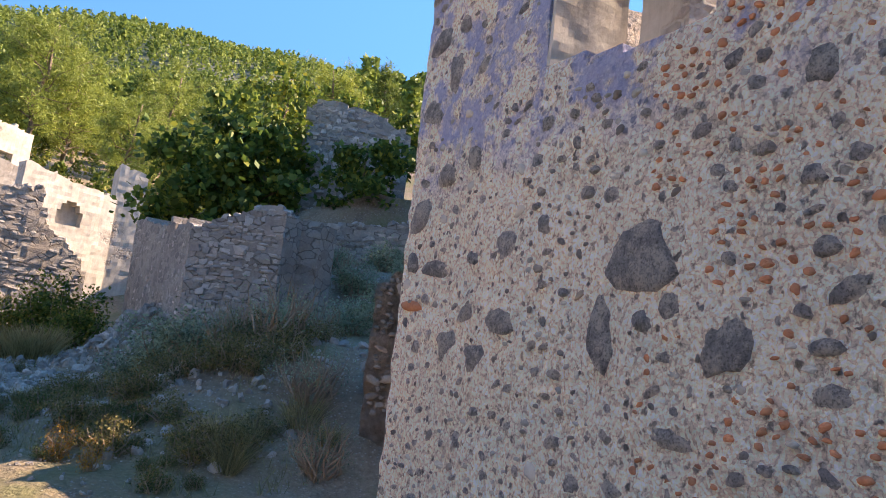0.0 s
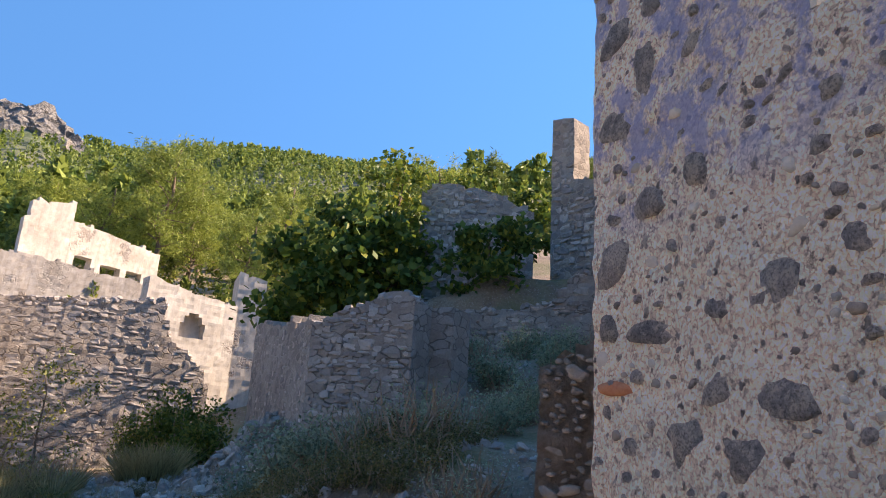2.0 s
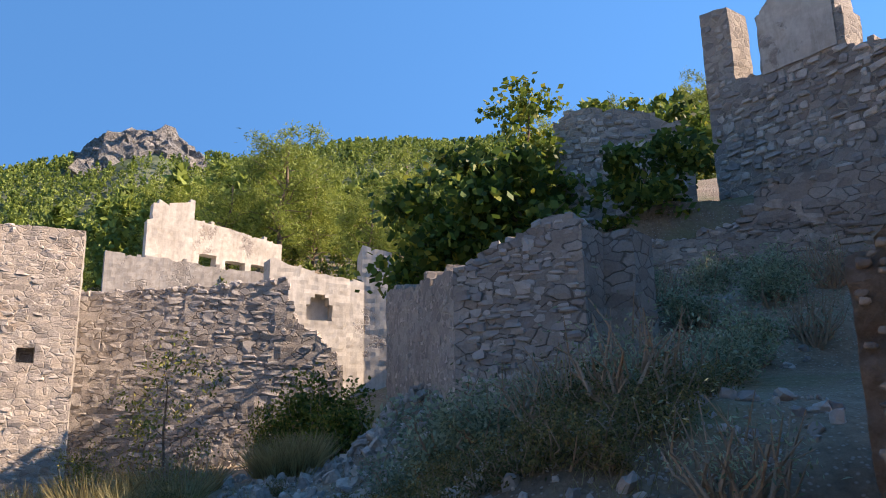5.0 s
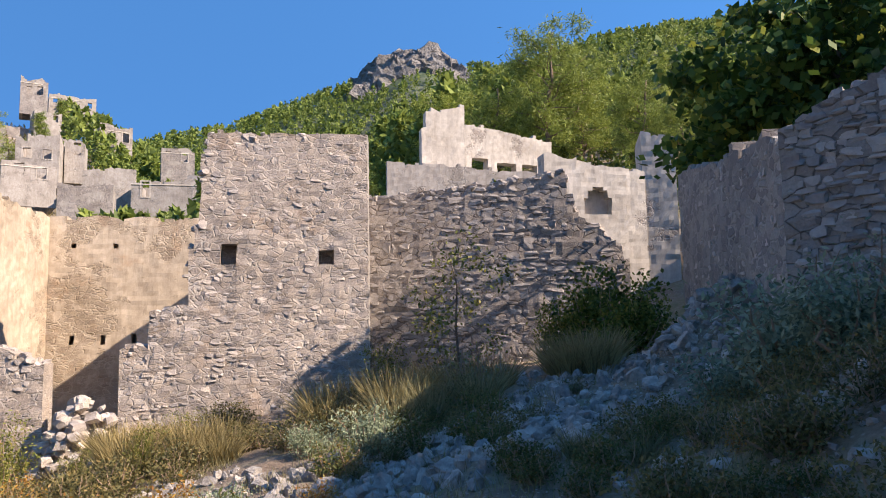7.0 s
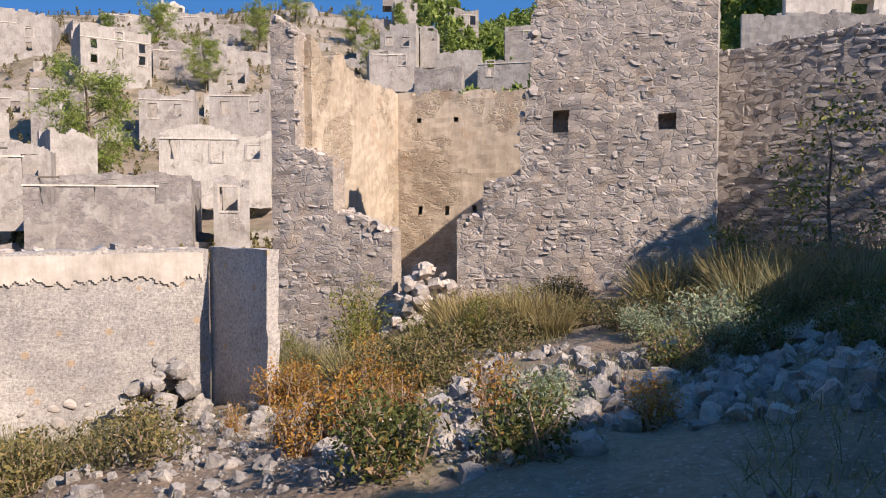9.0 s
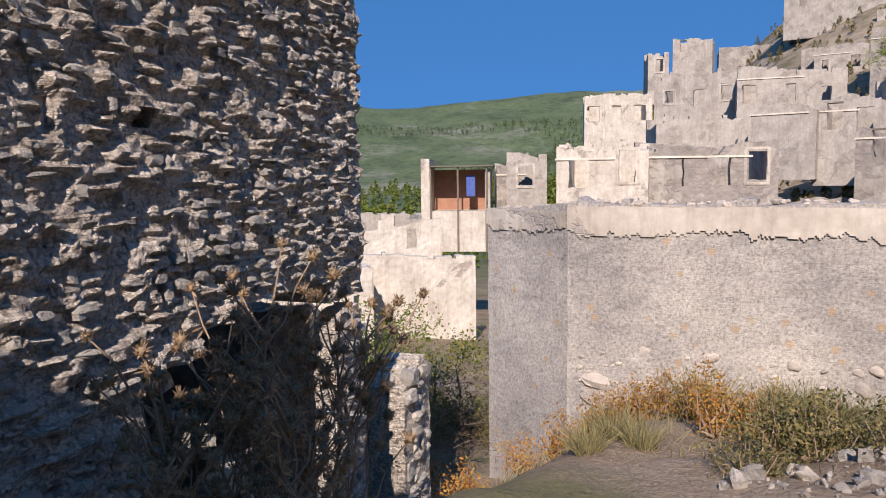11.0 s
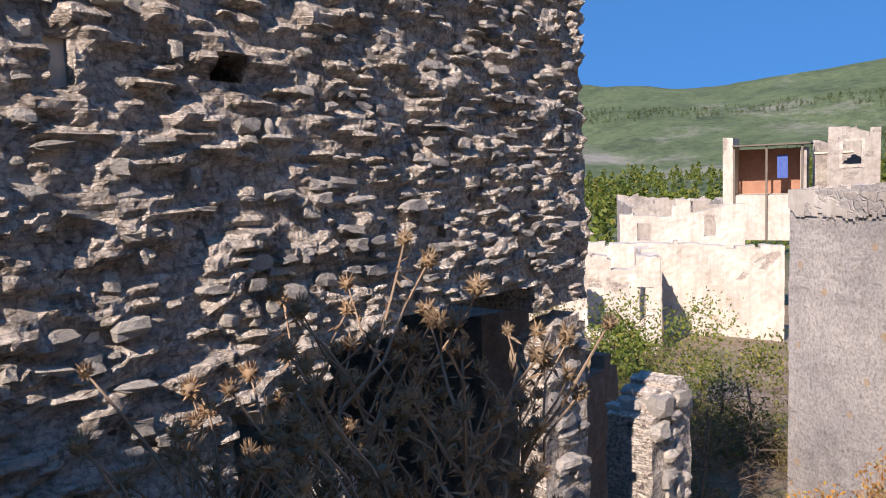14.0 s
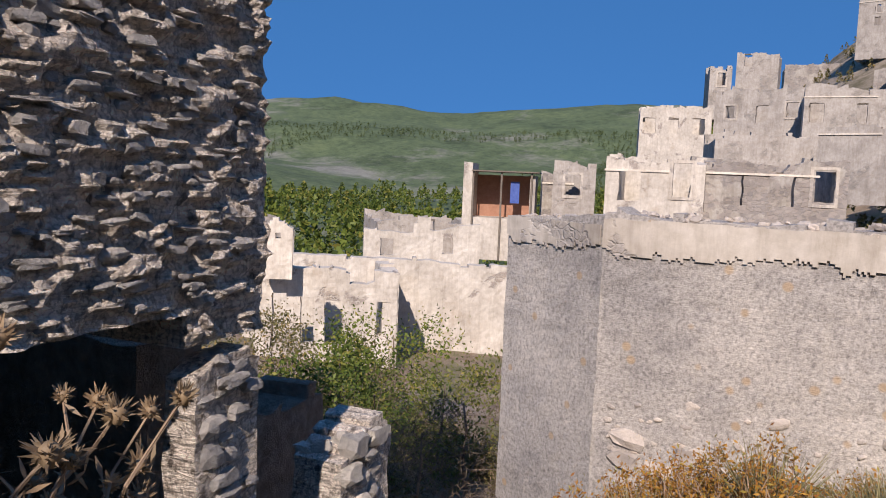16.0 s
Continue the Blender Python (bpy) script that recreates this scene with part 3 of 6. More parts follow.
# ruined house with the beam holes
HOUSE_TOP = line((0, 1.35), (0.38, 1.4), (0.39, 1.95), (0.92, 2.0), (0.93, 2.6), (1.1, 3.4), (1.15, 3.8), (1.16, 4.72), (3.75, 4.82))
house_wall = wall("wall_house_front", (-12.9, 10.0), (-10.65, 13.0), HOUSE_TOP, 0.55, 0.08, MAT_HOUSE_A,
                  "sunlit rubble house wall with broken stepped edge and beam holes", pockets=((1.45, 1.65, 2.62, 2.92), (2.98, 3.2, 2.62, 2.9)), jag=0.04, relief_depth=0.03)
wall("wall_house_end", (-10.67, 13.05), (-13.6, 15.3), line((0, 4.8), (3.7, 4.6)), 0.55, 0.12, MAT_WHITE, "pale plastered end wall of the ruined house", jag=0.05)
WING_TOP = line((0, 4.6), (0.42, 4.3), (0.43, 2.5), (1.0, 2.3), (1.02, 1.5), (1.5, 1.4), (1.98, 1.1))
wing_wall = wall("wall_house_wing", (-14.7, 7.6), (-13.5, 9.18), WING_TOP, 0.55, 0.08, MAT_HOUSE_A,
                 "broken sunlit rubble wall beside the collapsed doorway", jag=0.05, relief_depth=0.03)
wall("wall_house_side", (-14.71, 8.27), (-18.1, 11.2), line((0, 4.4), (0.6, 4.0), (1.2, 4.35), (1.9, 4.0), (5, 4.1)), 0.5, 0.1, MAT_HOUSE_A_IN, "side wall of the ruined house with peeling plaster", jag=0.08)
wall("wall_house_rear", (-18.1, 11.1), (-14.6, 15.9), line((0, 4.1), (6, 4.1)), 0.5, 0.1, MAT_HOUSE_A_IN, "rear wall of the ruined house with ochre plaster and beam sockets", jag=0.06,
     pockets=((0.5, 0.62, 1.45, 1.62), (1.1, 1.22, 1.45, 1.62), (1.7, 1.82, 1.45, 1.62), (0.5, 0.62, 3.4, 3.52), (1.3, 1.42, 3.4, 3.52)))

# terrace wall behind
TERRACE_TOP = line((0, 4.3), (2.0, 4.4), (4.2, 4.7), (4.5, 3.7), (5.0, 3.5), (5.5, 2.8))
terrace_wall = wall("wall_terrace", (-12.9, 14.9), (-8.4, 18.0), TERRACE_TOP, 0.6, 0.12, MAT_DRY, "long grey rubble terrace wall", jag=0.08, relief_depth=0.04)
# rounded stub wall in the shade and its neighbours
STUB_TOP = line((0, 3.2), (0.25, 3.3), (0.7, 3.42), (1.1, 3.6), (1.35, 3.58), (1.6, 3.4))
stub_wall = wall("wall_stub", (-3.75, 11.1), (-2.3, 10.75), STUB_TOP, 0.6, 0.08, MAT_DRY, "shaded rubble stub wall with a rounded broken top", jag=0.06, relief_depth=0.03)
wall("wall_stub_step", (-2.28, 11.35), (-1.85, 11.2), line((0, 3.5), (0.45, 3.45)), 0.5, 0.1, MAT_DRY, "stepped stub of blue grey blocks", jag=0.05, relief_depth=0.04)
low_wall = wall("wall_low", (-6.45, 15.7), (-3.75, 11.6), line((0, 3.9), (2.5, 3.6), (4.9, 3.3)), 0.5, 0.12, MAT_TOWER, "low plastered wall beside the gully", jag=0.06)
# tower house on the bank
TOWER_TOP = line((0, 9.2), (0.62, 9.1), (0.64, 7.6), (1.05, 7.5), (1.1, 8.6), (1.45, 8.9), (1.6, 9.6), (1.75, 10.1), (1.95, 10.1), (2.1, 9.0), (2.5, 8.7), (2.6, 7.4), (3.4, 7.2))
tower_wall = wall("wall_tower", (-0.68, 17.55), (2.15, 15.5), TOWER_TOP, 0.6, 0.1, MAT_TOWER, "tall shaded rubble house wall with plastered upper storey", jag=0.06, relief_depth=0.03)
# unseen wall, placed and sized so that its shadow covers bank and path
wall("wall_tower_shade", (2.2, 15.4), (2.85, 9.7), line((0, 8.2), (4.0, 7.0), (7.0, 6.6)), 0.6, 0.14, MAT_LANE_WALL, "unseen tower side wall, added to shade the ground below", jag=0.1)
wall("wall_tower_left", (-0.4, 20.6), (-0.68, 17.6), line((0, 6.2), (3.2, 7.4)), 0.5, 0.14, MAT_WHITE, "plastered cross wall of the tower house", jag=0.1)
rear_wall = wall("wall_rear_tall", (-3.6, 17.35), (-1.05, 17.5), line((0, 7.4), (0.3, 7.5), (0.9, 7.55), (1.6, 7.4), (2.6, 6.9)), 0.6, 0.12, MAT_TOWER, "shaded rear rubble wall above the terrace", jag=0.1, relief_depth=0.03)
BANK_TOP = line((0, 4.15), (2.5, 4.25), (3.4, 4.4), (3.6, 4.9), (5.6, 5.1))
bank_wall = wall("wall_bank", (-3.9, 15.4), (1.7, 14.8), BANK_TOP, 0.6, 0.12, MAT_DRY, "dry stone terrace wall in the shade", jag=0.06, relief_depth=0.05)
# white ruin up the slope
wall("wall_arch", (-11.4, 19.9), (-9.7, 21.9), line((0, 5.9), (1.2, 5.6), (2.6, 5.5)), 0.5, 0.1, MAT_WHITE, "broken white plastered wall with a niche", pockets=((1.05, 1.75, 4.4, 4.75), (1.15, 1.65, 4.4, 4.95), (1.25, 1.5, 4.4, 5.05)), jag=0.08)
wall("wall_pillar", (-9.75, 21.9), (-9.05, 22.3), line((0, 6.5), (0.8, 6.3)), 1.6, 0.12, MAT_WHITE, "tall plastered pillar of a ruined house", jag=0.08)
wall("wall_white_gable", (-21.0, 26.6), (-19.9, 28.0), line((0, 9.4), (0.3, 10.4), (1.8, 10.7)), 0.5, 0.2, MAT_PLASTER, "grey plastered gable of the white ruin", jag=0.1)
wall("wall_white_front", (-19.9, 28.0), (-17.9, 31.4), line((0, 9.95), (2.0, 9.75), (4, 9.4)), 0.5, 0.14, MAT_WHITE, "white plastered wall of the ruin up the slope", jag=0.1,
     holes=((0.3, 1.0, 7.6, 8.6), (1.4, 2.2, 7.6, 8.5), (2.6, 3.3, 7.6, 8.5)))
wall("wall_white_low", (-21.6, 25.2), (-17.0, 30.4), line((0, 8.2), (5, 7.9), (7, 7.8)), 0.4, 0.14, MAT_VILLAGE, "low terrace wall below the white ruin", jag=0.15)

# thistle wall
THISTLE_FOOT = lambda u: -1.4
THISTLE_TOP = line((0, 3.6), (2.2, 3.7), (2.4, 3.4), (2.7, 3.1))
def ridges(u, z):
    """Wavy raised strokes of mortar and slates, broken into short lengths."""
    slant = z + 0.10 * u + 0.05 * wob(u * 2.6, z * 2.6, 3.0) + 0.02 * wob(u * 9, z * 9, 1.0)
    stroke = 1.0 - abs(wob(u * 4.6, slant * 25, 8.0)) * 2.4
    lump = wob(u * 6.5, z * 9.0, 4.0)
    return 0.042 * max(0.0, stroke) * smoothstep(-0.25, 0.2, wob(u * 7, z * 13, 6.0)) + 0.022 * lump + 0.01 * wob(u * 21, z * 26, 2.0)


thistle_wall = wall("wall_thistle", (-4.18, 2.73), (-6.79, 2.1), THISTLE_TOP, 0.5, 0.018, MAT_LAYERED, "layered stone wall with a broken hollow below", bottom=THISTLE_FOOT,
                    holes=((0.75, 1.15, -1.4, 0.62), (1.1, 1.5, -1.4, 0.72), (1.45, 2.25, -1.4, 0.78), (2.2, 2.75, -1.4, 0.66)), pockets=((0.34, 0.40, 1.50, 1.60), (0.76, 0.86, 1.53, 1.60)), jag=0.05, relief_depth=0.02, bulge=ridges)
end_wall = wall("wall_thistle_end", (-3.55, 0.3), (-4.17, 2.72), line((0, 3.6), (2.7, 3.6)), 0.45, 0.06, MAT_PLASTER, "cracked pale plaster end wall", bottom=THISTLE_FOOT, relief_depth=0.008)
wall("wall_cellar_back", (-4.0, 0.4), (-6.9, -0.3), line((0, 2.9), (3, 2.9)), 0.45, 0.14, MAT_PIER, "rear wall of the dark cellar", bottom=THISTLE_FOOT)
wall("wall_cellar_side", (-6.75, -0.3), (-6.6, 1.55), line((0, 0.5), (1.9, 0.5)), 0.3, 0.14, MAT_PIER, "side wall of the dark cellar", bottom=THISTLE_FOOT)
jamb_wall = wall("wall_jamb", (-6.42, 2.2), (-6.78, 2.11), line((0, 0.5), (0.12, 0.58), (0.25, 0.6), (0.38, 0.52)), 0.14, 0.05, MAT_LAYERED, "narrow stone jamb of the broken doorway", bottom=THISTLE_FOOT, jag=0.03, relief_depth=0.02)
stub2_wall = wall("wall_small_stub", (-7.48, 1.92), (-8.0, 1.8), line((0, -0.16), (0.2, -0.06), (0.35, 0.0), (0.5, -0.08)), 0.28, 0.05, MAT_LAYERED, "small broken stone stub below the lane", bottom=lambda u: -2.2, jag=0.04, relief_depth=0.02)
wall("wall_stub_shade", (-6.85, 1.3), (-8.6, 0.7), line((0, 0.0), (1.8, -0.3)), 0.4, 0.12, MAT_PIER, "dark low wall behind the stub", bottom=lambda u: -2.2, jag=0.06)

# grey plastered house, sunk below the lane
grey_wall = wall("wall_grey", (-11.2, 1.6), (-11.6, 6.15), line((0, 1.02), (5, 1.04)), 0.45, 0.1, MAT_GREY, "grey rendered house wall with a pale band along its top", jag=0.02, relief_depth=0.012)
grey_side = wall("wall_grey_side", (-11.84, 0.22), (-11.2, 1.6), line((0, 0.93), (1.6, 1.02)), 0.45, 0.1, MAT_GREY, "grey rendered side wall of the sunken house", jag=0.03, relief_depth=0.012)
wall("wall_grey_return", (-11.65, 6.17), (-10.45, 6.56), line((0, 1.05), (1.3, 1.05)), 0.14, 0.08, MAT_GREY, "short return wall of the grey house", jag=0.02)
wall("wall_grey_rear", (-16.3, 2.2), (-11.9, 0.2), line((0, 0.6), (4.5, 0.6), (4.8, 0.9)), 0.45, 0.2, MAT_GREY, "rear wall of the grey house", jag=0.04)


def band(parent, length, z0, z1, mat, name, label, lift=0.012):
    """A thin coat of old plaster with torn edges on a wall's front."""
    low = lambda u: z0 + 0.10 * wob(u * 2.3, z0, 1.1) + 0.08 * wob(u * 9, z0, 4.0) + 0.05 * wob(u * 25, z0, 4.0)
    v, f = wall_mesh(length, lambda u: z1, low, 0.01, 0.02, (), (), 0.004, 0.4, 3.0)
    return part(name, ([(x, y - lift - 0.012, z) for x, y, z in v], f), mat, parent, label)


band(grey_wall, 4.5, 0.72, 1.0, MAT_BAND, "plaster_band", "pale flaking plaster band")
band(grey_side, 1.5, 0.72, 0.93, MAT_BAND, "plaster_band", "worn plaster band")

upper = lambda u: TOWER_TOP(u) - 0.06
v, f = wall_mesh(1.3, lambda u: upper(u + 1.15), lambda u: 7.5 + 0.1 * wob(u * 5, 2), 0.02, 0.06, (), (), 0.01, 0.4, 5.0)
part("plaster_coat", ([(x + 1.15, y - 0.035, z) for x, y, z in v], f), MAT_WHITE, tower_wall, "cream plaster of the upper storey")

# cracks in the plaster end wall, their inner shade painted as dark strips
def crack(parent, u, z0, z1, seed, mat, wide=0.02):
    rng = np.random.default_rng(seed)
    n = 26
    verts, faces = [], []
    x = u
    for k in range(n + 1):
        x += rng.normal() * 0.035 + (u - x) * 0.15
        w = wide * (0.4 + rng.random()) * math.sin(math.pi * (k + 0.4) / (n + 0.8))
        z = z0 + (z1 - z0) * k / n
        verts += [(x - w, -0.009, z), (x + w, -0.009, z), (x - w * 0.3, -0.006, z), (x + w * 0.3, -0.006, z)]
    for k in range(n):
        b = 4 * k
        faces += [(b, b + 2, b + 6, b + 4), (b + 2, b + 3, b + 7, b + 6), (b + 3, b + 1, b + 5, b + 7)]
    return part("crack", (verts, faces), mat, parent, "plaster crack, its inner shade drawn as a dark strip")


crack(end_wall, 2.04, 0.62, 1.16, 5, MAT_CRACK_SHADE, 0.05)
crack(end_wall, 2.1, 0.1, 0.7, 6, MAT_CRACK_SHADE, 0.014)
crack(end_wall, 1.93, 1.05, 1.25, 7, MAT_CRACK_SHADE, 0.012)

# ---- stones in the walls and rubble ----
def pebble(seed, square=0.45, rough=0.17):
    """A rounded stone of 24 faces, one metre across."""
    rnd = random.Random(seed)
    verts, index = [], {}
    for x in (-1, 0, 1):
        for y in (-1, 0, 1):
            for z in (-1, 0, 1):
                if (x, y, z) != (0, 0, 0):
                    v = Vector((x, y, z))
                    v = v.normalized().lerp(v, square) * rnd.uniform(0.8, 1.08)
                    v += Vector((rnd.uniform(-1, 1), rnd.uniform(-1, 1), rnd.uniform(-1, 1))) * rough
                    index[(x, y, z)] = len(verts)
                    verts.append(tuple(v * 0.5))
    faces = []
    for ax in range(3):
        b, c = (ax + 1) % 3, (ax + 2) % 3
        for side in (-1, 1):
            for p in (-1, 0):
                for q in (-1, 0):
                    quad = []
                    for dp, dq in ((0, 0), (1, 0), (1, 1), (0, 1)):
                        k = [0, 0, 0]
                        k[ax], k[b], k[c] = side, p + dp, q + dq
                        quad.append(index[tuple(k)])
                    faces.append(quad if side > 0 else quad[::-1])
    return verts, faces


def set_in(seed, n=12):
    """A stone bedded in mortar: an uneven outline with a flat, slightly domed face towards -y."""
    rnd = random.Random(seed)
    turn = rnd.uniform(0, 6.28)
    out = []
    for k in range(n):
        a = 6.2832 * k / n
        c, s = math.cos(a), math.sin(a)
        r = 0.5 / max(0.01, (abs(c) ** 3.2 + abs(s) ** 3.2)) ** (1 / 3.2)
        r *= 1.0 - 0.12 * math.sin(2 * a + turn) - 0.08 * math.sin(3 * a + 2 * turn) + rnd.uniform(-0.17, 0.09)
        out.append((r * c, r * s))
    verts = [(x, 0.2, z) for x, z in out]
    verts += [(x * 0.9, -0.36 + rnd.uniform(-0.06, 0.06), z * 0.9) for x, z in out]
    verts += [(x * 0.5, -0.47 + rnd.uniform(-0.1, 0.06), z * 0.5) for x, z in out]
    verts.append((0, -0.5, 0))
    faces = [(b + k, b + (k + 1) % n, b + n + (k + 1) % n, b + n + k) for b in (0, n) for k in range(n)]
    faces += [(2 * n + k, 2 * n + (k + 1) % n, 3 * n) for k in range(n)]
    return verts, faces


ROUND = [set_in(200 + i) for i in range(10)]
PEBBLES = [pebble(100 + i, 0.34 + 0.09 * (i % 5)) for i in range(10)]
STONE_MESHES = {}


def stone_mesh(i, mat, rounded=False):
    key = (i, mat.name, rounded)
    if key not in STONE_MESHES:
        me = bpy.data.meshes.new("stone")
        shape = (ROUND if rounded else PEBBLES)[i]
        me.from_pydata(shape[0], [], shape[1])
        if rounded:
            me.polygons.foreach_set("use_smooth", [True] * len(me.polygons))
        me.materials.append(mat)
        STONE_MESHES[key] = me
    return STONE_MESHES[key]


def stone_part(name, parent, m, mat, i, rounded=False):
    ob = new(name, stone_mesh(i, mat, rounded))
    ob.parent = parent
    ob.matrix_basis = m
    return ob


class Heap:
    """Many stones joined into one mesh."""

    def __init__(self):
        self.verts, self.faces, self.count = [], [], 0

    def add(self, m, i, shapes=None):
        v, f = (shapes or PEBBLES)[i]
        self.verts += [tuple(m @ Vector(p)) for p in v]
        self.faces += [[k + self.count for k in q] for q in f]
        self.count += len(v)

    def done(self, name, mat, parent=None, label="", category=""):
        ob = link_mesh(name, self.verts, self.faces, mat)
        if parent is not None:
            ob.parent = parent
            ob["kind"] = "stuff"
            return ob
        return tagged(ob, label, category, kind="stuff")


def set_stone(u, z, w, h, deep, proud, rnd, tilt=9):
    return Matrix.Translation((u, deep * 0.5 - proud, z)) @ Euler((radians(rnd.uniform(-8, 8)), radians(rnd.uniform(-tilt, tilt)), radians(rnd.uniform(-8, 8)))).to_matrix().to_4x4() @ Matrix.Diagonal((w, deep, h, 1))


def courses(parent, u0, u1, z0, z1, top, rows, widths, mat, proud, seed, keep=0.9, parts=0, gap=0.9, skip=()):
    """Rough courses of stones on a wall's face: the first ones as parts, the rest joined."""
    rnd = random.Random(seed)
    heap, made, spots = Heap(), 0, []
    z = z0
    while z < z1:
        h = rnd.uniform(*rows)
        u = u0 - rnd.uniform(0, 0.1)
        while u < u1:
            w = rnd.uniform(*widths)
            c, hh = u + w / 2, h * rnd.uniform(0.75, 1.15)
            hh *= rnd.choice((0.6, 0.85, 1.0, 1.0, 1.35))
            zz = z + h / 2 + h * rnd.uniform(-0.3, 0.3) + 0.06 * wob(c * 1.1, z, seed)
            free = all(not (a - w / 2 < c < b + w / 2 and d - hh / 2 < zz < e + hh / 2) for a, b, d, e in skip)
            if c + w * 0.45 < u1 and c - w * 0.45 > u0 and zz < top(c) - 0.05 and rnd.random() < keep and free:
                spots.append((c, zz, w * gap, hh * gap))
            u += w
        z += h
    rnd.shuffle(spots)
    for c, zz, w, h in spots:
        deep = min(0.12, 0.6 * h + 0.03)
        m = set_stone(c, zz, w, h, deep, rnd.uniform(*proud), rnd)
        if made < parts:
            stone_part("stone", parent, m, mat, rnd.randrange(10))
        else:
            heap.add(m, rnd.randrange(10))
        made += 1
    if heap.count:
        heap.done("small_stones", mat, parent)


# rubble courses of the middle-distance walls
courses(house_wall, 0.0, 3.72, -0.1, 4.8, HOUSE_TOP, (0.06, 0.15), (0.07, 0.24), MAT_STONE_WARM, (-0.005, 0.016), 1, 0.72, 300, 0.86, ((1.4, 1.7, 2.57, 2.97), (2.93, 3.25, 2.57, 2.95)))
courses(wing_wall, 0.0, 1.95, -0.9, 4.6, WING_TOP, (0.06, 0.15), (0.07, 0.24), MAT_STONE_WARM, (-0.005, 0.016), 2, 0.72, 200, 0.86)
courses(terrace_wall, 0.0, 5.4, 0.6, 4.7, TERRACE_TOP, (0.08, 0.2), (0.1, 0.42), MAT_STONE, (0.0, 0.022), 3, 0.88, 300, 0.93)
courses(stub_wall, 0.0, 1.48, 1.0, 3.9, STUB_TOP, (0.05, 0.12), (0.06, 0.24), MAT_STONE, (0.005, 0.03), 4, 0.95, 250, 1.0)
courses(bank_wall, 0.0, 5.5, 2.6, 4.6, BANK_TOP, (0.07, 0.18), (0.1, 0.4), MAT_BROWN_STONE, (0.005, 0.04), 5, 0.95, 220, 1.0)
courses(tower_wall, 0.0, 3.4, 3.4, 7.4, TOWER_TOP, (0.09, 0.22), (0.1, 0.36), MAT_STONE_SHADE, (0.02, 0.06), 6, 0.8, 200, 0.9)
courses(tower_wall, 0.0, 0.62, 7.4, 9.1, TOWER_TOP, (0.09, 0.22), (0.1, 0.3), MAT_STONE_SHADE, (0.02, 0.05), 8, 0.6, 30, 0.9)

courses(rear_wall, 0.0, 2.55, 4.4, 7.4, line((0, 7.3), (1.0, 7.45), (2.6, 6.8)), (0.07, 0.18), (0.08, 0.3), MAT_STONE_SHADE, (0.01, 0.05), 9, 0.8, 150, 0.9)
courses(low_wall, 0.1, 4.8, 1.6, 3.8, line((0, 3.8), (2.5, 3.5), (4.9, 3.2)), (0.07, 0.16), (0.08, 0.26), MAT_STONE_WARM, (-0.005, 0.02), 10, 0.5, 150, 0.85)

# layered slabs of the thistle wall
hollow = ((0.75, 2.75, -1.4, 0.78), (0.34, 0.46, 1.48, 1.63), (0.70, 0.88, 1.48, 1.63))
courses(thistle_wall, 1.05, 2.62, 0.80, 3.4, THISTLE_TOP, (0.025, 0.055), (0.04, 0.15), MAT_SLAB, (0.02, 0.055), 11, 0.42, 300, 0.85)
courses(thistle_wall, 0.0, 1.1, -0.3, 3.4, THISTLE_TOP, (0.03, 0.085), (0.03, 0.14), MAT_SLAB_PALE, (0.01, 0.045), 12, 0.40, 300, 0.85, hollow)
courses(jamb_wall, 0.0, 0.36, -1.2, 0.55, line((0, 0.55), (1, 0.58)), (0.05, 0.1), (0.07, 0.2), MAT_SLAB, (0.01, 0.05), 13, 0.95, 60, 0.9)
courses(stub2_wall, 0.0, 0.5, -1.8, 0.0, line((0, -0.05), (1, -0.02)), (0.07, 0.14), (0.08, 0.22), MAT_SLAB_PALE, (0.01, 0.05), 14, 0.95, 60, 0.9)

# single stones set in the lime face of the lane wall: along it, height, width, height
rnd = random.Random(21)
KEY_STONES = [
    (0.24, 3.95, 0.3, 0.25), (0.51, 3.59, 0.2, 0.36), (0.23, 3.39, 0.37, 0.23), (0.52, 2.85, 0.29, 0.18), (0.9, 2.9, 0.2, 0.17), (0.19, 2.59, 0.32, 0.28),
    (0.52, 2.18, 0.42, 0.13), (1.0, 2.22, 0.21, 0.1), (1.34, 2.25, 0.3, 0.25), (1.37, 1.82, 0.31, 0.18), (1.0, 1.88, 0.18, 0.18), (0.78, 1.66, 0.27, 0.21),
    (1.16, 1.6, 0.28, 0.17), (0.14, 2.25, 0.18, 0.16), (2.49, 2.12, 0.56, 0.38), (2.27, 1.76, 0.2, 0.42), (2.56, 1.81, 0.15, 0.11), (2.73, 1.87, 0.16, 0.14),
    (3.02, 1.72, 0.29, 0.26), (3.38, 2.35, 0.14, 0.09), (3.4, 2.77, 0.18, 0.17), (2.76, 1.32, 0.25, 0.1),
]
for u, z, w, h in KEY_STONES:
    stone_part("dark_stone", lane_wall, set_stone(u, z, w, h, 0.1, 0.018, rnd, 5), MAT_BASALT, rnd.randrange(10), True)
stone_part("brick", lane_wall, set_stone(0.21, 1.93, 0.3, 0.08, 0.08, 0.015, rnd, 2), MAT_BRICK, 3, True)


LANE_HOLES = ((1.6, 2.9, 3.14, 4.6),)


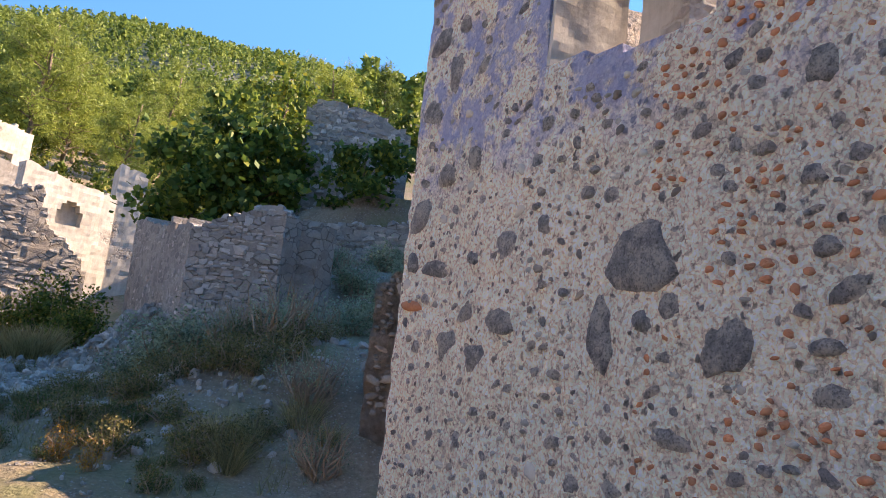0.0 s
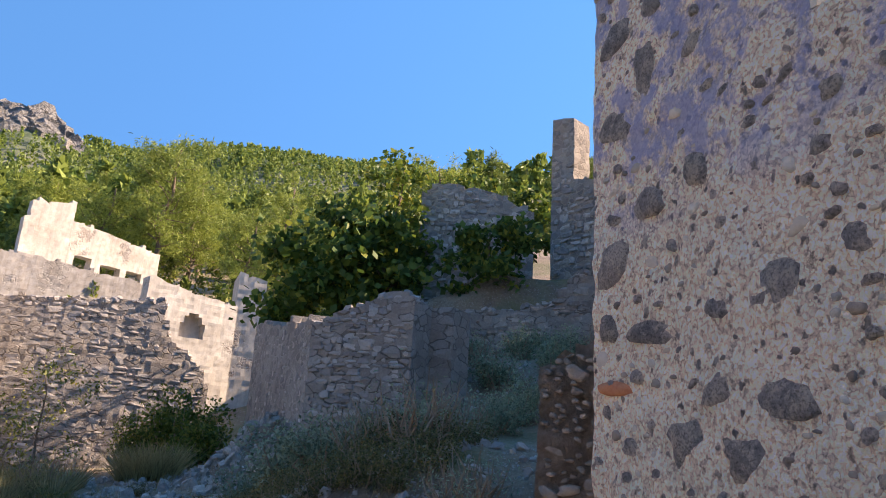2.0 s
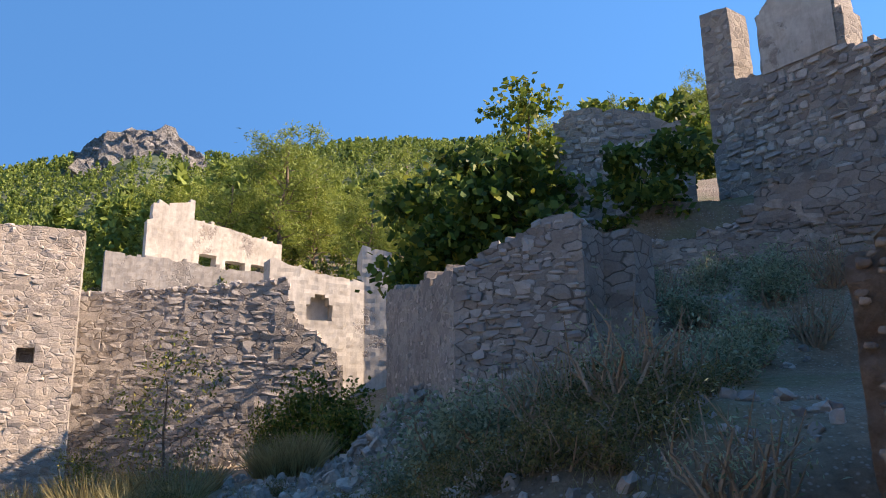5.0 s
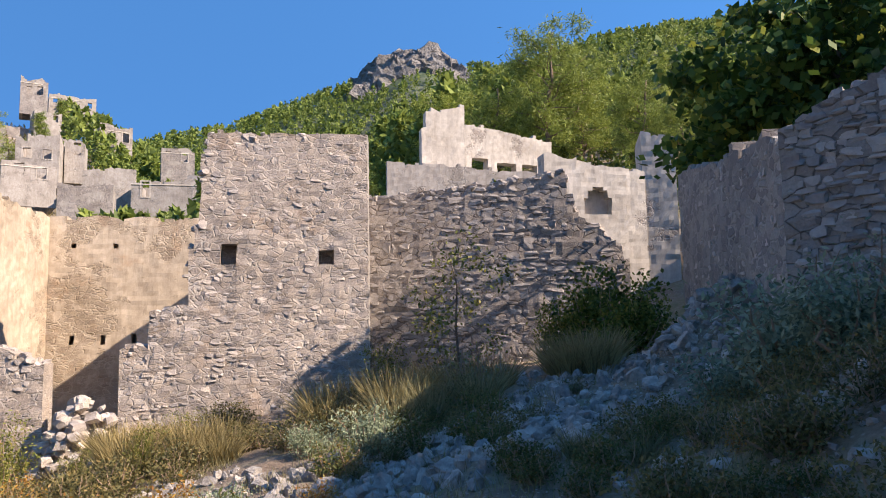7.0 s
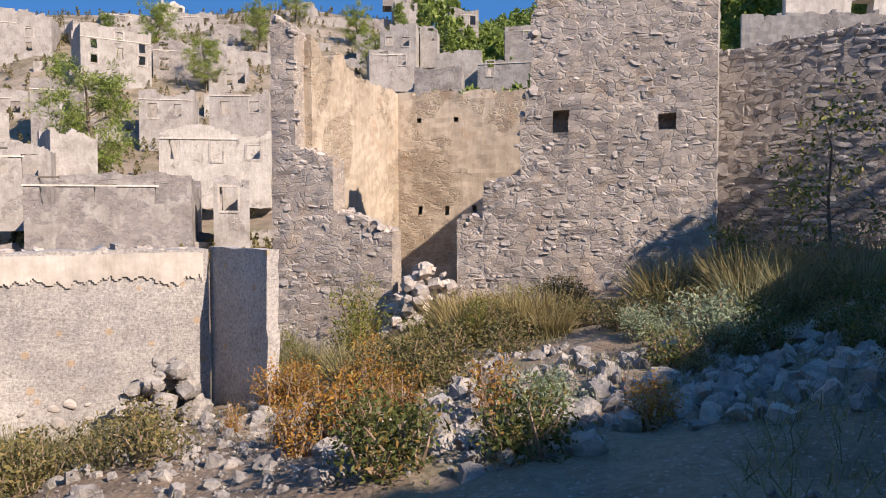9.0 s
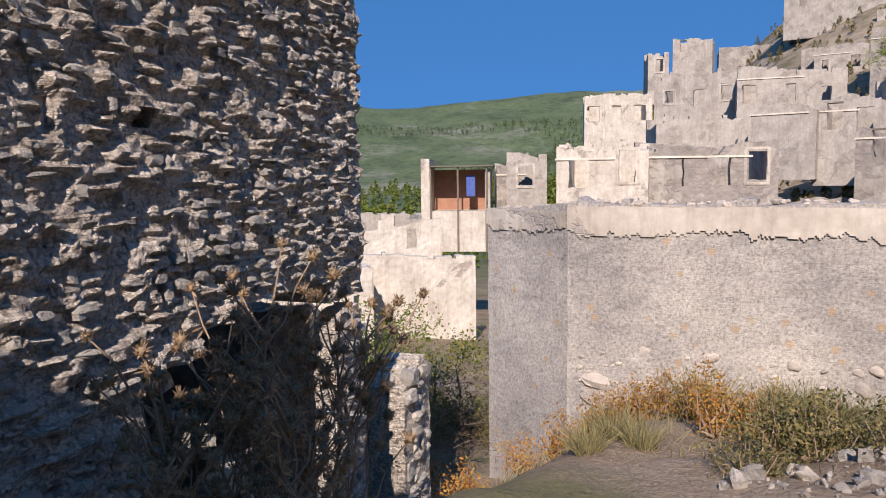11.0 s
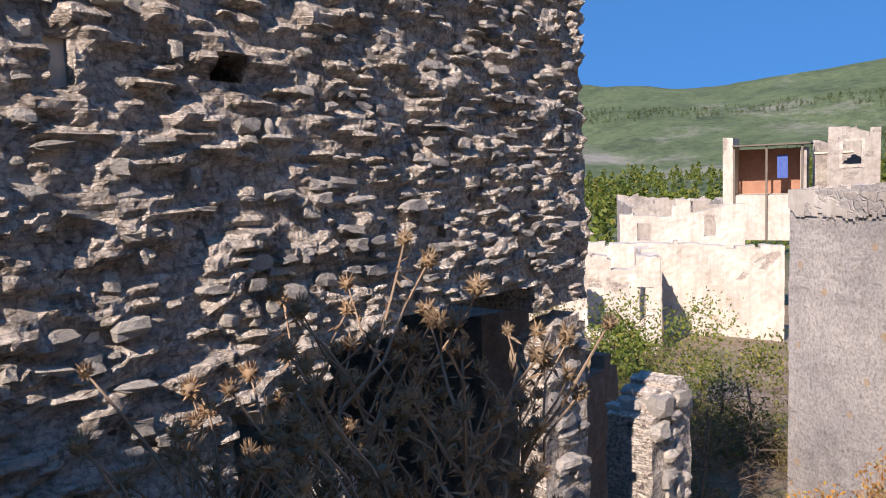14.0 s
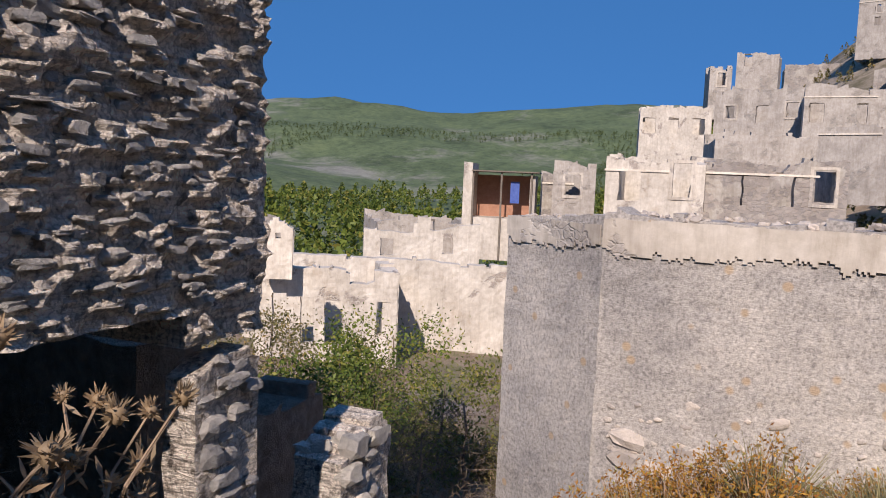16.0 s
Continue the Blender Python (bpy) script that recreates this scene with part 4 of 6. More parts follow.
def scatter_face(parent, name, count, u_range, z_range, sizes, mat, proud, seed, top, avoid=(), flat=0.8, parts=300, apart=1.0):
    rnd = random.Random(seed)
    heap, done, tries = Heap(), list(avoid), 0
    made = 0
    while made < count and tries < count * 30:
        tries += 1
        w = rnd.uniform(*sizes) if rnd.random() < 0.5 else sizes[0] * rnd.uniform(1.0, 1.5)
        h = w * rnd.uniform(0.55, 1.0) * flat
        u, z = rnd.uniform(*u_range), rnd.uniform(*z_range)
        if z > top(u) - 0.08 or (parent is lane_wall and any(a - w < u < b + w and c - h < z < d + h for a, b, c, d in LANE_HOLES)) or any(abs(u - a) < (w + c) * 0.52 * apart and abs(z - b) < (h + d) * 0.52 * apart for a, b, c, d in done):
            continue
        done.append((u, z, w, h))
        m = set_stone(u, z, w, h, min(0.07, w * 0.6), rnd.uniform(*proud), rnd, 25)
        if made < parts:
            stone_part(name, parent, m, mat, rnd.randrange(10), True)
        else:
            heap.add(m, rnd.randrange(10), ROUND)
        made += 1
    if heap.count:
        heap.done(name + "s", mat, parent)
    return done


taken = scatter_face(lane_wall, "dark_stone", 260, (0.05, 3.9), (0.2, 4.6), (0.06, 0.19), MAT_BASALT, (0.006, 0.016), 31, LANE_TOP, KEY_STONES, 0.85, 190, 1.25)
taken = scatter_face(lane_wall, "brick_chip", 560, (2.55, 4.3), (0.5, 3.6), (0.03, 0.062), MAT_BRICK, (0.006, 0.014), 32, LANE_TOP, taken, 0.85, 300, 1.35)
taken = scatter_face(lane_wall, "grey_stone", 170, (0.05, 4.2), (0.3, 4.6), (0.03, 0.09), MAT_BROWN_STONE, (0.003, 0.012), 34, LANE_TOP, taken, 0.85, 200, 1.05)
taken = scatter_face(lane_wall, "pale_stone", 260, (0.05, 4.2), (0.3, 4.6), (0.04, 0.14), MAT_PALE, (0.001, 0.008), 33, LANE_TOP, taken, 0.8, 150, 1.1)

# fallen stones: the gully, the lane's edge, the collapsed doorway, the foot of the walls
def rubble(name, label, spots, sizes, mat, seed, loose=60):
    """spots: (x, y, radius x, radius y, count). Larger ones are things, the small ones joined."""
    rnd = random.Random(seed)
    heap = Heap()
    big = []
    for x, y, rx, ry, n in spots:
        for _ in range(n):
            a, r = rnd.uniform(0, 6.283), math.sqrt(rnd.random())
            px, py = x + rx * r * math.cos(a), y + ry * r * math.sin(a)
            s = sizes[0] * (sizes[1] / sizes[0]) ** (rnd.random() ** 2.4)
            m = Matrix.Translation((px, py, ground(px, py) + s * 0.08)) @ Euler([rnd.uniform(0, 6.28) for _ in range(3)]).to_matrix().to_4x4() @ Matrix.Diagonal((s, s * rnd.uniform(0.6, 1), s * rnd.uniform(0.4, 0.75), 1))
            big.append((s, m, rnd.randrange(10)))
    big.sort(key=lambda b: -b[0])
    for k, (s, m, i) in enumerate(big):
        if k < loose:
            ob = new(name, stone_mesh(i, mat))
            ob.matrix_basis = m
            tagged(ob, label, "rock", name + "s along the way")
        else:
            heap.add(m, i)
    if heap.count:
        heap.done(name + "_scatter", mat, None, "small stones scattered over the dry ground", "stones")


rubble("gully_rock", "pale grey limestone rock lying in the dry gully", ((-6.3, 12.0, 1.3, 2.4, 800), (-5.9, 9.3, 1.2, 1.6, 600), (-7.2, 8.3, 1.3, 1.3, 520), (-7.3, 14.6, 1.3, 1.6, 250), (-5.3, 11.3, 0.9, 1.4, 300), (-5.0, 12.6, 0.7, 0.9, 150), (-6.6, 6.9, 0.9, 0.9, 260)), (0.03, 0.25), MAT_LIMESTONE, 41, 120)
rubble("fallen_stone", "fallen pale stone on the sunlit slope", ((-8.6, 6.6, 1.4, 1.4, 520), (-10.0, 5.6, 1.2, 1.3, 320), (-7.4, 5.2, 1.4, 1.2, 420), (-9.6, 8.4, 1.2, 1.2, 240), (-10.6, 3.2, 0.7, 1.2, 120)), (0.02, 0.18), MAT_LIMESTONE, 42, 120)
rubble("bank_stone", "grey stone on the shaded bank", ((-1.4, 8.9, 0.9, 0.8, 160), (-2.2, 7.6, 1.0, 0.9, 120), (-3.4, 8.6, 0.9, 1.0, 100), (-1.4, 12.2, 1.3, 1.2, 160)), (0.03, 0.16), MAT_STONE, 43, 50)
rubble("path_stone", "small pale stone on the earth path", ((-3.6, 6.6, 1.3, 1.3, 160), (-1.6, 4.5, 1.0, 1.8, 90), (-5.2, 3.9, 0.9, 0.7, 60)), (0.02, 0.09), MAT_LIMESTONE, 44, 20)


def piled(name, label, x, y, rx, ry, h, n, sizes, mat, seed):
    rnd = random.Random(seed)
    for _ in range(n):
        a, r = rnd.uniform(0, 6.283), math.sqrt(rnd.random())
        px, py = x + rx * r * math.cos(a), y + ry * r * math.sin(a)
        s = rnd.uniform(*sizes)
        z = ground(px, py) + rnd.random() * h * (1 - r * r) + s * 0.2
        ob = new(name, stone_mesh(rnd.randrange(10), mat))
        ob.matrix_basis = Matrix.Translation((px, py, z)) @ Euler([rnd.uniform(-0.5, 0.5), rnd.uniform(-0.5, 0.5), rnd.uniform(0, 6.28)]).to_matrix().to_4x4() @ Matrix.Diagonal((s, s * 0.8, s * 0.65, 1))
        tagged(ob, label, "stone", "stones of the heap")


piled("heap_stone", "rounded grey field stone of a heap against the wall", -11.0, 5.55, 0.45, 0.5, 0.7, 110, (0.1, 0.24), MAT_LIMESTONE, 51)
piled("doorway_stone", "fallen building stone in the collapsed doorway", -13.2, 9.6, 0.6, 0.7, 1.0, 150, (0.09, 0.26), MAT_STONE_WARM, 52)
piled("cellar_stone", "pale stone fallen into the wall's hollow", -5.1, 2.3, 0.7, 0.35, 0.9, 70, (0.08, 0.2), MAT_SLAB_PALE, 53)


def rim(parent, length, top, thick, sizes, mat, seed):
    """Loose stones lying along a broken wall top."""
    rnd = random.Random(seed)
    heap = Heap()
    for _ in range(int(length * 26)):
        u, s = rnd.uniform(0.05, length - 0.05), rnd.uniform(*sizes)
        heap.add(Matrix.Translation((u, rnd.uniform(0.02, thick - 0.02), top(u) + rnd.uniform(-0.06, 0.02))) @ Euler((rnd.uniform(-0.4, 0.4), rnd.uniform(-0.4, 0.4), rnd.uniform(0, 6.28))).to_matrix().to_4x4() @ Matrix.Diagonal((s, s * 0.8, s * 0.55, 1)), rnd.randrange(10))
    heap.done("loose_stones", mat, parent)


rim(house_wall, 3.7, HOUSE_TOP, 0.55, (0.07, 0.2), MAT_STONE_WARM, 61)
rim(wing_wall, 1.95, WING_TOP, 0.55, (0.07, 0.2), MAT_STONE_WARM, 62)
rim(terrace_wall, 5.4, TERRACE_TOP, 0.6, (0.08, 0.24), MAT_STONE, 63)
rim(stub_wall, 1.5, STUB_TOP, 0.6, (0.07, 0.18), MAT_STONE, 64)
rim(grey_wall, 4.5, lambda u: 1.03, 0.45, (0.04, 0.13), MAT_STONE_WARM, 65)
rim(grey_side, 1.5, lambda u: 0.95, 0.45, (0.04, 0.13), MAT_STONE_WARM, 66)
rim(bank_wall, 5.5, BANK_TOP, 0.6, (0.07, 0.2), MAT_STONE, 67)
rim(lane_wall, 1.05, LANE_TOP, 0.5, (0.06, 0.16), MAT_PALE, 68)

rim(jamb_wall, 0.36, line((0, 0.5), (0.2, 0.58), (0.36, 0.54)), 0.14, (0.04, 0.1), MAT_SLAB, 71)
rim(stub2_wall, 0.5, line((0, -0.14), (0.3, -0.03), (0.5, -0.08)), 0.28, (0.06, 0.15), MAT_SLAB_PALE, 72)

scatter_face(pier_wall, "stone", 160, (0.05, 1.1), (1.0, 2.4), (0.05, 0.2), MAT_BROWN_STONE, (0.01, 0.05), 81, line((0, 2.3), (0.3, 2.5), (1.2, 2.4)), (), 0.8, 160, 0.9)
scatter_face(grey_wall, "stone", 90, (0.1, 4.4), (-1.25, -0.55), (0.06, 0.2), MAT_STONE_WARM, (0.0, 0.03), 82, lambda u: -0.45 + 0.25 * wob(u * 1.4, 3.0), (), 0.8, 90, 0.95)

scatter_face(end_wall, "stone", 90, (1.99, 2.09), (0.68, 1.12), (0.02, 0.055), MAT_STONE_WARM, (0.004, 0.02), 83, lambda u: 3.0, (), 0.8, 90, 0.8)

for u, z, w, h in ((0.34, -0.98, 0.36, 0.2), (0.3, -1.18, 0.3, 0.17), (0.62, -1.22, 0.26, 0.15), (0.85, -1.05, 0.2, 0.18), (1.4, -1.25, 0.28, 0.16)):
    stone_part("stone", grey_wall, set_stone(u, z, w, h, 0.14, 0.05, rnd, 8), MAT_STONE_WARM, rnd.randrange(10))

# ---- plants ----
def quads_mesh(name, verts, mat, smooth=False):
    """Mesh of loose quads from an array of corners."""
    verts = np.asarray(verts, dtype=np.float32).reshape(-1, 3)
    n = len(verts) // 4
    me = bpy.data.meshes.new(name)
    me.vertices.add(n * 4)
    me.vertices.foreach_set("co", verts.ravel())
    me.loops.add(n * 4)
    me.loops.foreach_set("vertex_index", np.arange(n * 4, dtype=np.int32))
    me.polygons.add(n)
    me.polygons.foreach_set("loop_start", np.arange(0, n * 4, 4, dtype=np.int32))
    me.polygons.foreach_set("loop_total", np.full(n, 4, dtype=np.int32))
    me.materials.append(mat)
    me.update(calc_edges=True)
    return me


def leaves(points, size, rng, slim=0.5, droop=0.3, up=None):
    """A pointed leaf at each point: corners of quads."""
    n = len(points)
    d = rng.normal(size=(n, 3))
    if up is not None:
        d = d * 0.55 + np.asarray(up)
    d[:, 2] -= droop
    d /= np.linalg.norm(d, axis=1)[:, None]
    s = np.cross(d, rng.normal(size=(n, 3)))
    s /= np.linalg.norm(s, axis=1)[:, None] + 1e-6
    k = size * rng.uniform(0.6, 1.25, n)[:, None]
    a = points
    mid = points + d * k * 0.5
    return np.stack([a, mid + s * k * slim * 0.5, points + d * k, mid - s * k * slim * 0.5], axis=1).reshape(-1, 3)


def tube(path, r0, r1, sides=5):
    """A tapered stem along a path."""
    verts, faces = [], []
    n = len(path)
    for i, p in enumerate(path):
        d = Vector(path[min(i + 1, n - 1)]) - Vector(path[max(i - 1, 0)])
        q = d.to_track_quat("Z", "Y")
        r = r0 + (r1 - r0) * i / (n - 1)
        for k in range(sides):
            a = 6.2832 * k / sides
            verts.append(tuple(Vector(p) + q @ Vector((r * math.cos(a), r * math.sin(a), 0))))
    for i in range(n - 1):
        for k in range(sides):
            j = (k + 1) % sides
            faces.append((i * sides + k, i * sides + j, (i + 1) * sides + j, (i + 1) * sides + k))
    faces.append(tuple(range((n - 1) * sides, n * sides)))
    return verts, faces


def joined(pieces):
    verts, faces = [], []
    for v, f in pieces:
        b = len(verts)
        verts += v
        faces += [[k + b for k in q] for q in f]
    return verts, faces


def bent(a, b, rng, sway=0.12, n=4):
    a, b = np.asarray(a, float), np.asarray(b, float)
    length = np.linalg.norm(b - a)
    return [tuple(a + (b - a) * t + rng.normal(size=3) * sway * length * 0.5 * math.sin(math.pi * t)) for t in np.linspace(0, 1, n)]


def twig_crown(rng, tips, per, spread, size, slim=0.5, droop=0.2):
    pts = np.repeat(np.asarray(tips), per, axis=0) + rng.normal(size=(len(tips) * per, 3)) * spread
    return leaves(pts, size, rng, slim, droop)


def shrub(name, label, category, seed, w, h, leaf_mat, stem_mat, size, count, slim=0.5, stems=14, airy=0.5):
    """A bush: stems from one root, leaves in clusters round their tips. Returned at the origin."""
    rng = np.random.default_rng(seed)
    root = tagged(new(name), label, category)
    tips, tubes = [], []
    for k in range(stems):
        a = rng.uniform(0, 6.283)
        out = w * 0.5 * math.sqrt(rng.random()) * 0.85
        tip = np.array([out * math.cos(a), out * math.sin(a), h * rng.uniform(0.45, 0.95) * math.sqrt(max(0.1, 1 - (out / (w * 0.5)) ** 2 * 0.75))])
        path = bent((0.05 * math.cos(a) * w, 0.05 * math.sin(a) * w, -0.08), tip, rng, 0.2)
        tubes.append(tube(path, 0.008 + 0.012 * h, 0.003, 4))
        for q in range(4):
            t = rng.uniform(0.35, 1.0)
            base = np.asarray(path[0]) * (1 - t) + tip * t
            tips.append(base + rng.normal(size=3) * np.array([w, w, h]) * 0.10 * airy)
    part("branchwork", joined(tubes), stem_mat, root)["kind"] = "stuff"
    per = max(3, count // len(tips))
    pts = twig_crown(rng, tips, per, np.array([w, w, h]) * 0.085, size, slim)
    ob = new("foliage", quads_mesh("foliage", pts, leaf_mat))
    ob.parent = root
    return root


def tuft(name, label, category, seed, w, h, mat, blades, width=0.012, lean=0.35):
    """A tussock of blades."""
    rng = np.random.default_rng(seed)
    root = tagged(new(name), label, category)
    out = []
    for _ in range(blades):
        a, r = rng.uniform(0, 6.283), w * 0.28 * math.sqrt(rng.random())
        p = np.array([r * math.cos(a), r * math.sin(a), -0.04])
        length = h * rng.uniform(0.5, 1.05)
        d = np.array([math.cos(a) * lean * rng.uniform(0.1, 1.6), math.sin(a) * lean * rng.uniform(0.1, 1.6), 1.0]) + rng.normal(size=3) * 0.15
        d /= np.linalg.norm(d)
        s = np.cross(d, rng.normal(size=3))
        s /= np.linalg.norm(s)
        m = p + d * length * 0.55
        e = p + d * length + np.array([d[0], d[1], -0.25]) * length * 0.2
        wd = width * rng.uniform(0.6, 1.3)
        out += [p - s * wd * 0.5, p + s * wd * 0.5, m + s * wd * 0.4, m - s * wd * 0.4]
        out += [m - s * wd * 0.4, m + s * wd * 0.4, e + s * wd * 0.08, e - s * wd * 0.08]
    ob = new("foliage", quads_mesh("foliage", out, mat))
    ob.parent = root
    return root


def spread(first, spots, seed):
    """Copies of a plant on the ground; the first spot takes the plant itself."""
    rnd = random.Random(seed)
    for k, (x, y, s) in enumerate(spots):
        m = Matrix.Translation((x, y, ground(x, y))) @ Matrix.Rotation(rnd.uniform(0, 6.28), 4, "Z") @ Matrix.Diagonal((s, s, s * rnd.uniform(0.85, 1.1), 1))
        if k == 0:
            first.matrix_basis = m
        else:
            c = copy_thing(first, m)
            c.matrix_basis = m


def strewn(areas, seed):
    """Spots by chance within areas (x, y, rx, ry, count, least size, most size)."""
    rnd = random.Random(seed)
    out = []
    for x, y, rx, ry, n, s0, s1 in areas:
        for _ in range(n):
            a, r = rnd.uniform(0, 6.283), math.sqrt(rnd.random())
            out.append((x + rx * r * math.cos(a), y + ry * r * math.sin(a), rnd.uniform(s0, s1)))
    return out


# shaded grey-green bushes on the bank
spread(shrub("sage_bush", "dusty grey-green sage bush growing on the bank", "bush", 1, 1.0, 0.95, MAT_OLIVE, MAT_TWIG, 0.06, 2600, 0.4),
       [(-3.5, 9.9, 1.25), (-2.9, 9.3, 0.95), (-2.0, 10.2, 0.8), (-4.1, 10.3, 0.8), (-1.2, 10.4, 0.8), (-0.9, 11.4, 0.9), (-1.3, 12.2, 0.8), (-0.5, 12.6, 0.9), (-1.9, 13.0, 0.7), (-0.3, 13.6, 0.9), (-1.1, 13.9, 0.8), (-2.5, 12.4, 0.6), (-7.4, 9.6, 0.75), (-6.9, 7.6, 0.55), (-8.6, 9.9, 0.6)], 61)
spread(shrub("twiggy_bush", "dry twiggy bush with sparse grey leaves", "bush", 2, 1.0, 0.8, MAT_OLIVE, MAT_TWIG, 0.045, 700, 0.3, 40, 0.8),
       [(-1.8, 8.9, 1.2), (-2.4, 9.1, 1.0), (-0.2, 11.9, 0.9), (-1.6, 12.6, 0.8), (0.2, 13.0, 0.9), (-1.2, 7.9, 1.0), (-1.5, 9.6, 0.9), (-8.3, 12.6, 1.2), (-9.2, 12.1, 1.1), (-9.8, 11.7, 1.0), (-0.9, 7.0, 0.8)], 62)
spread(shrub("green_bush", "dense green leafy bush beside the terrace wall", "bush", 3, 1.7, 1.6, MAT_SHRUB, MAT_TWIG, 0.085, 3600, 0.6),
       [(-7.9, 16.0, 1.15), (-7.1, 15.2, 0.8), (-8.9, 16.3, 0.7)], 63)
spread(shrub("yellow_green_bush", "pale yellow-green bush against the sunlit wall", "bush", 4, 1.0, 1.25, MAT_LIME, MAT_TWIG, 0.055, 2400, 0.4),
       [(-12.9, 8.4, 1.05), (-10.2, 12.9, 0.9), (-12.3, 8.2, 0.6), (-12.6, 7.3, 0.65), (-11.9, 9.4, 0.55), (-11.4, 10.2, 0.55), (-10.7, 9.2, 0.6), (-11.2, 8.6, 0.5)], 64)
spread(shrub("low_scrub", "low dry scrub with small olive leaves", "bush", 5, 0.8, 0.5, MAT_SCRUB, MAT_TWIG, 0.04, 1300, 0.45),
       strewn(((-10.6, 8.0, 1.6, 1.4, 16, 0.7, 1.3), (-11.3, 10.3, 1.0, 1.0, 6, 0.8, 1.3), (-9.4, 4.6, 1.4, 1.2, 8, 0.6, 1.1), (-9.0, 11.4, 1.2, 1.2, 10, 0.8, 1.3), (-6.8, 10.4, 1.0, 2.0, 6, 0.4, 0.8), (-2.4, 7.6, 1.2, 0.9, 16, 0.5, 0.9), (-1.6, 8.8, 0.9, 0.8, 10, 0.6, 1.0), (-3.9, 9.3, 0.8, 0.7, 8, 0.5, 0.9), (-13.5, -3.2, 2.6, 2.6, 26, 0.9, 1.6), (-10.4, -0.6, 1.0, 1.2, 9, 0.7, 1.2)), 5), 65)
spread(shrub("rusty_bush", "rust-orange dried herb in the sun", "bush", 6, 0.45, 0.5, MAT_RUST, MAT_TWIG, 0.035, 800, 0.4),
       strewn(((-7.7, 6.9, 0.9, 0.9, 10, 0.7, 1.2), (-9.6, 6.9, 1.2, 1.0, 10, 0.6, 1.1), (-10.3, 3.0, 0.6, 1.4, 14, 0.6, 1.1), (-9.3, 3.0, 0.8, 1.0, 6, 0.7, 1.2), (-2.9, 6.6, 0.4, 0.5, 2, 0.6, 0.8), (-6.0, 7.9, 0.4, 0.4, 2, 0.7, 0.9), (-8.9, 1.6, 0.6, 0.5, 5, 0.8, 1.2), (-3.2, 8.6, 0.3, 0.3, 2, 0.5, 0.7)), 6), 66)
spread(shrub("leafy_herb", "low green herb growing among stones", "plant", 7, 0.5, 0.35, MAT_GRASS, MAT_TWIG, 0.032, 1300, 0.4),
       strewn(((-6.7, 9.4, 1.0, 1.2, 8, 0.6, 1.3), (-4.4, 9.0, 1.0, 1.0, 7, 0.6, 1.2), (-6.2, 6.6, 0.5, 0.6, 4, 0.9, 1.5), (-7.2, 11.6, 0.8, 1.5, 6, 0.7, 1.3), (-3.0, 7.3, 0.9, 0.8, 14, 0.4, 0.8), (-2.2, 6.8, 0.7, 0.6, 8, 0.4, 0.8)), 7), 67)
# straw grasses
spread(tuft("straw_tussock", "tall pale straw tussock catching the sun", "grass tuft", 8, 0.8, 0.75, MAT_STRAW, 320, 0.014, 0.45),
       strewn(((-7.2, 13.7, 0.5, 0.4, 4, 0.9, 1.15), (-9.6, 11.9, 1.0, 0.9, 10, 0.8, 1.3), (-9.0, 13.0, 0.8, 0.8, 7, 0.7, 1.1), (-11.4, 9.2, 1.0, 0.9, 9, 0.7, 1.1), (-10.4, 9.9, 0.6, 0.8, 6, 0.6, 1.0)), 8), 68)
spread(tuft("grass_tussock", "grey-green grass tussock on the slope", "grass tuft", 9, 0.6, 0.6, MAT_DRYGRASS, 260, 0.010, 0.5),
       strewn(((-9.9, 4.3, 0.6, 1.4, 7, 0.6, 1.0), (-11.9, 7.3, 0.5, 0.5, 6, 0.8, 1.2), (-10.9, 7.0, 0.9, 0.8, 4, 0.6, 0.9), (-8.2, 3.0, 0.6, 0.6, 3, 0.5, 0.8), (-4.3, 8.9, 0.7, 0.6, 3, 0.3, 0.5), (-1.5, 7.4, 0.6, 0.6, 6, 0.5, 0.8), (-2.6, 10.0, 1.0, 0.5, 6, 0.7, 1.1), (-8.0, 11.2, 0.8, 0.8, 6, 0.7, 1.1)), 9), 69)


def meadow():
    """Short dry grass over the ground, one sheet of blades."""
    rng = np.random.default_rng(77)
    out = []
    for x, y, rx, ry, n, green in ((-4.0, 8.0, 1.6, 1.5, 2600, 1), (-9.6, 7.4, 2.6, 2.6, 2600, 0), (-9.6, 10.8, 1.6, 2.0, 4200, 0), (-9.4, 3.4, 1.7, 1.8, 1600, 0), (-2.0, 7.6, 1.2, 1.4, 2400, 1), (-6.8, 11.0, 1.5, 3.0, 2400, 0), (-4.0, 2.0, 3.0, 2.0, 1800, 0)):
        for _ in range(n):
            a, r = rng.uniform(0, 6.283), math.sqrt(rng.random())
            px, py = x + rx * r * math.cos(a), y + ry * r * math.sin(a)
            if wob(px * 1.3, py * 1.3, 7.7) < -0.05:
                continue
            p = np.array([px, py, ground(px, py) - 0.01])
            h = rng.uniform(0.04, 0.16)
            d = np.array([rng.normal() * 0.4, rng.normal() * 0.4, 1.0])
            s = np.cross(d, rng.normal(size=3))
            s /= np.linalg.norm(s)
            w = 0.004
            out += [p - s * w, p + s * w, p + d * h + s * w * 0.2, p + d * h - s * w * 0.2]
    tagged(new("dry_grass", quads_mesh("dry_grass", out, MAT_DRYGRASS)), "short dry grass blades over stony earth", "grass", kind="stuff")


meadow()


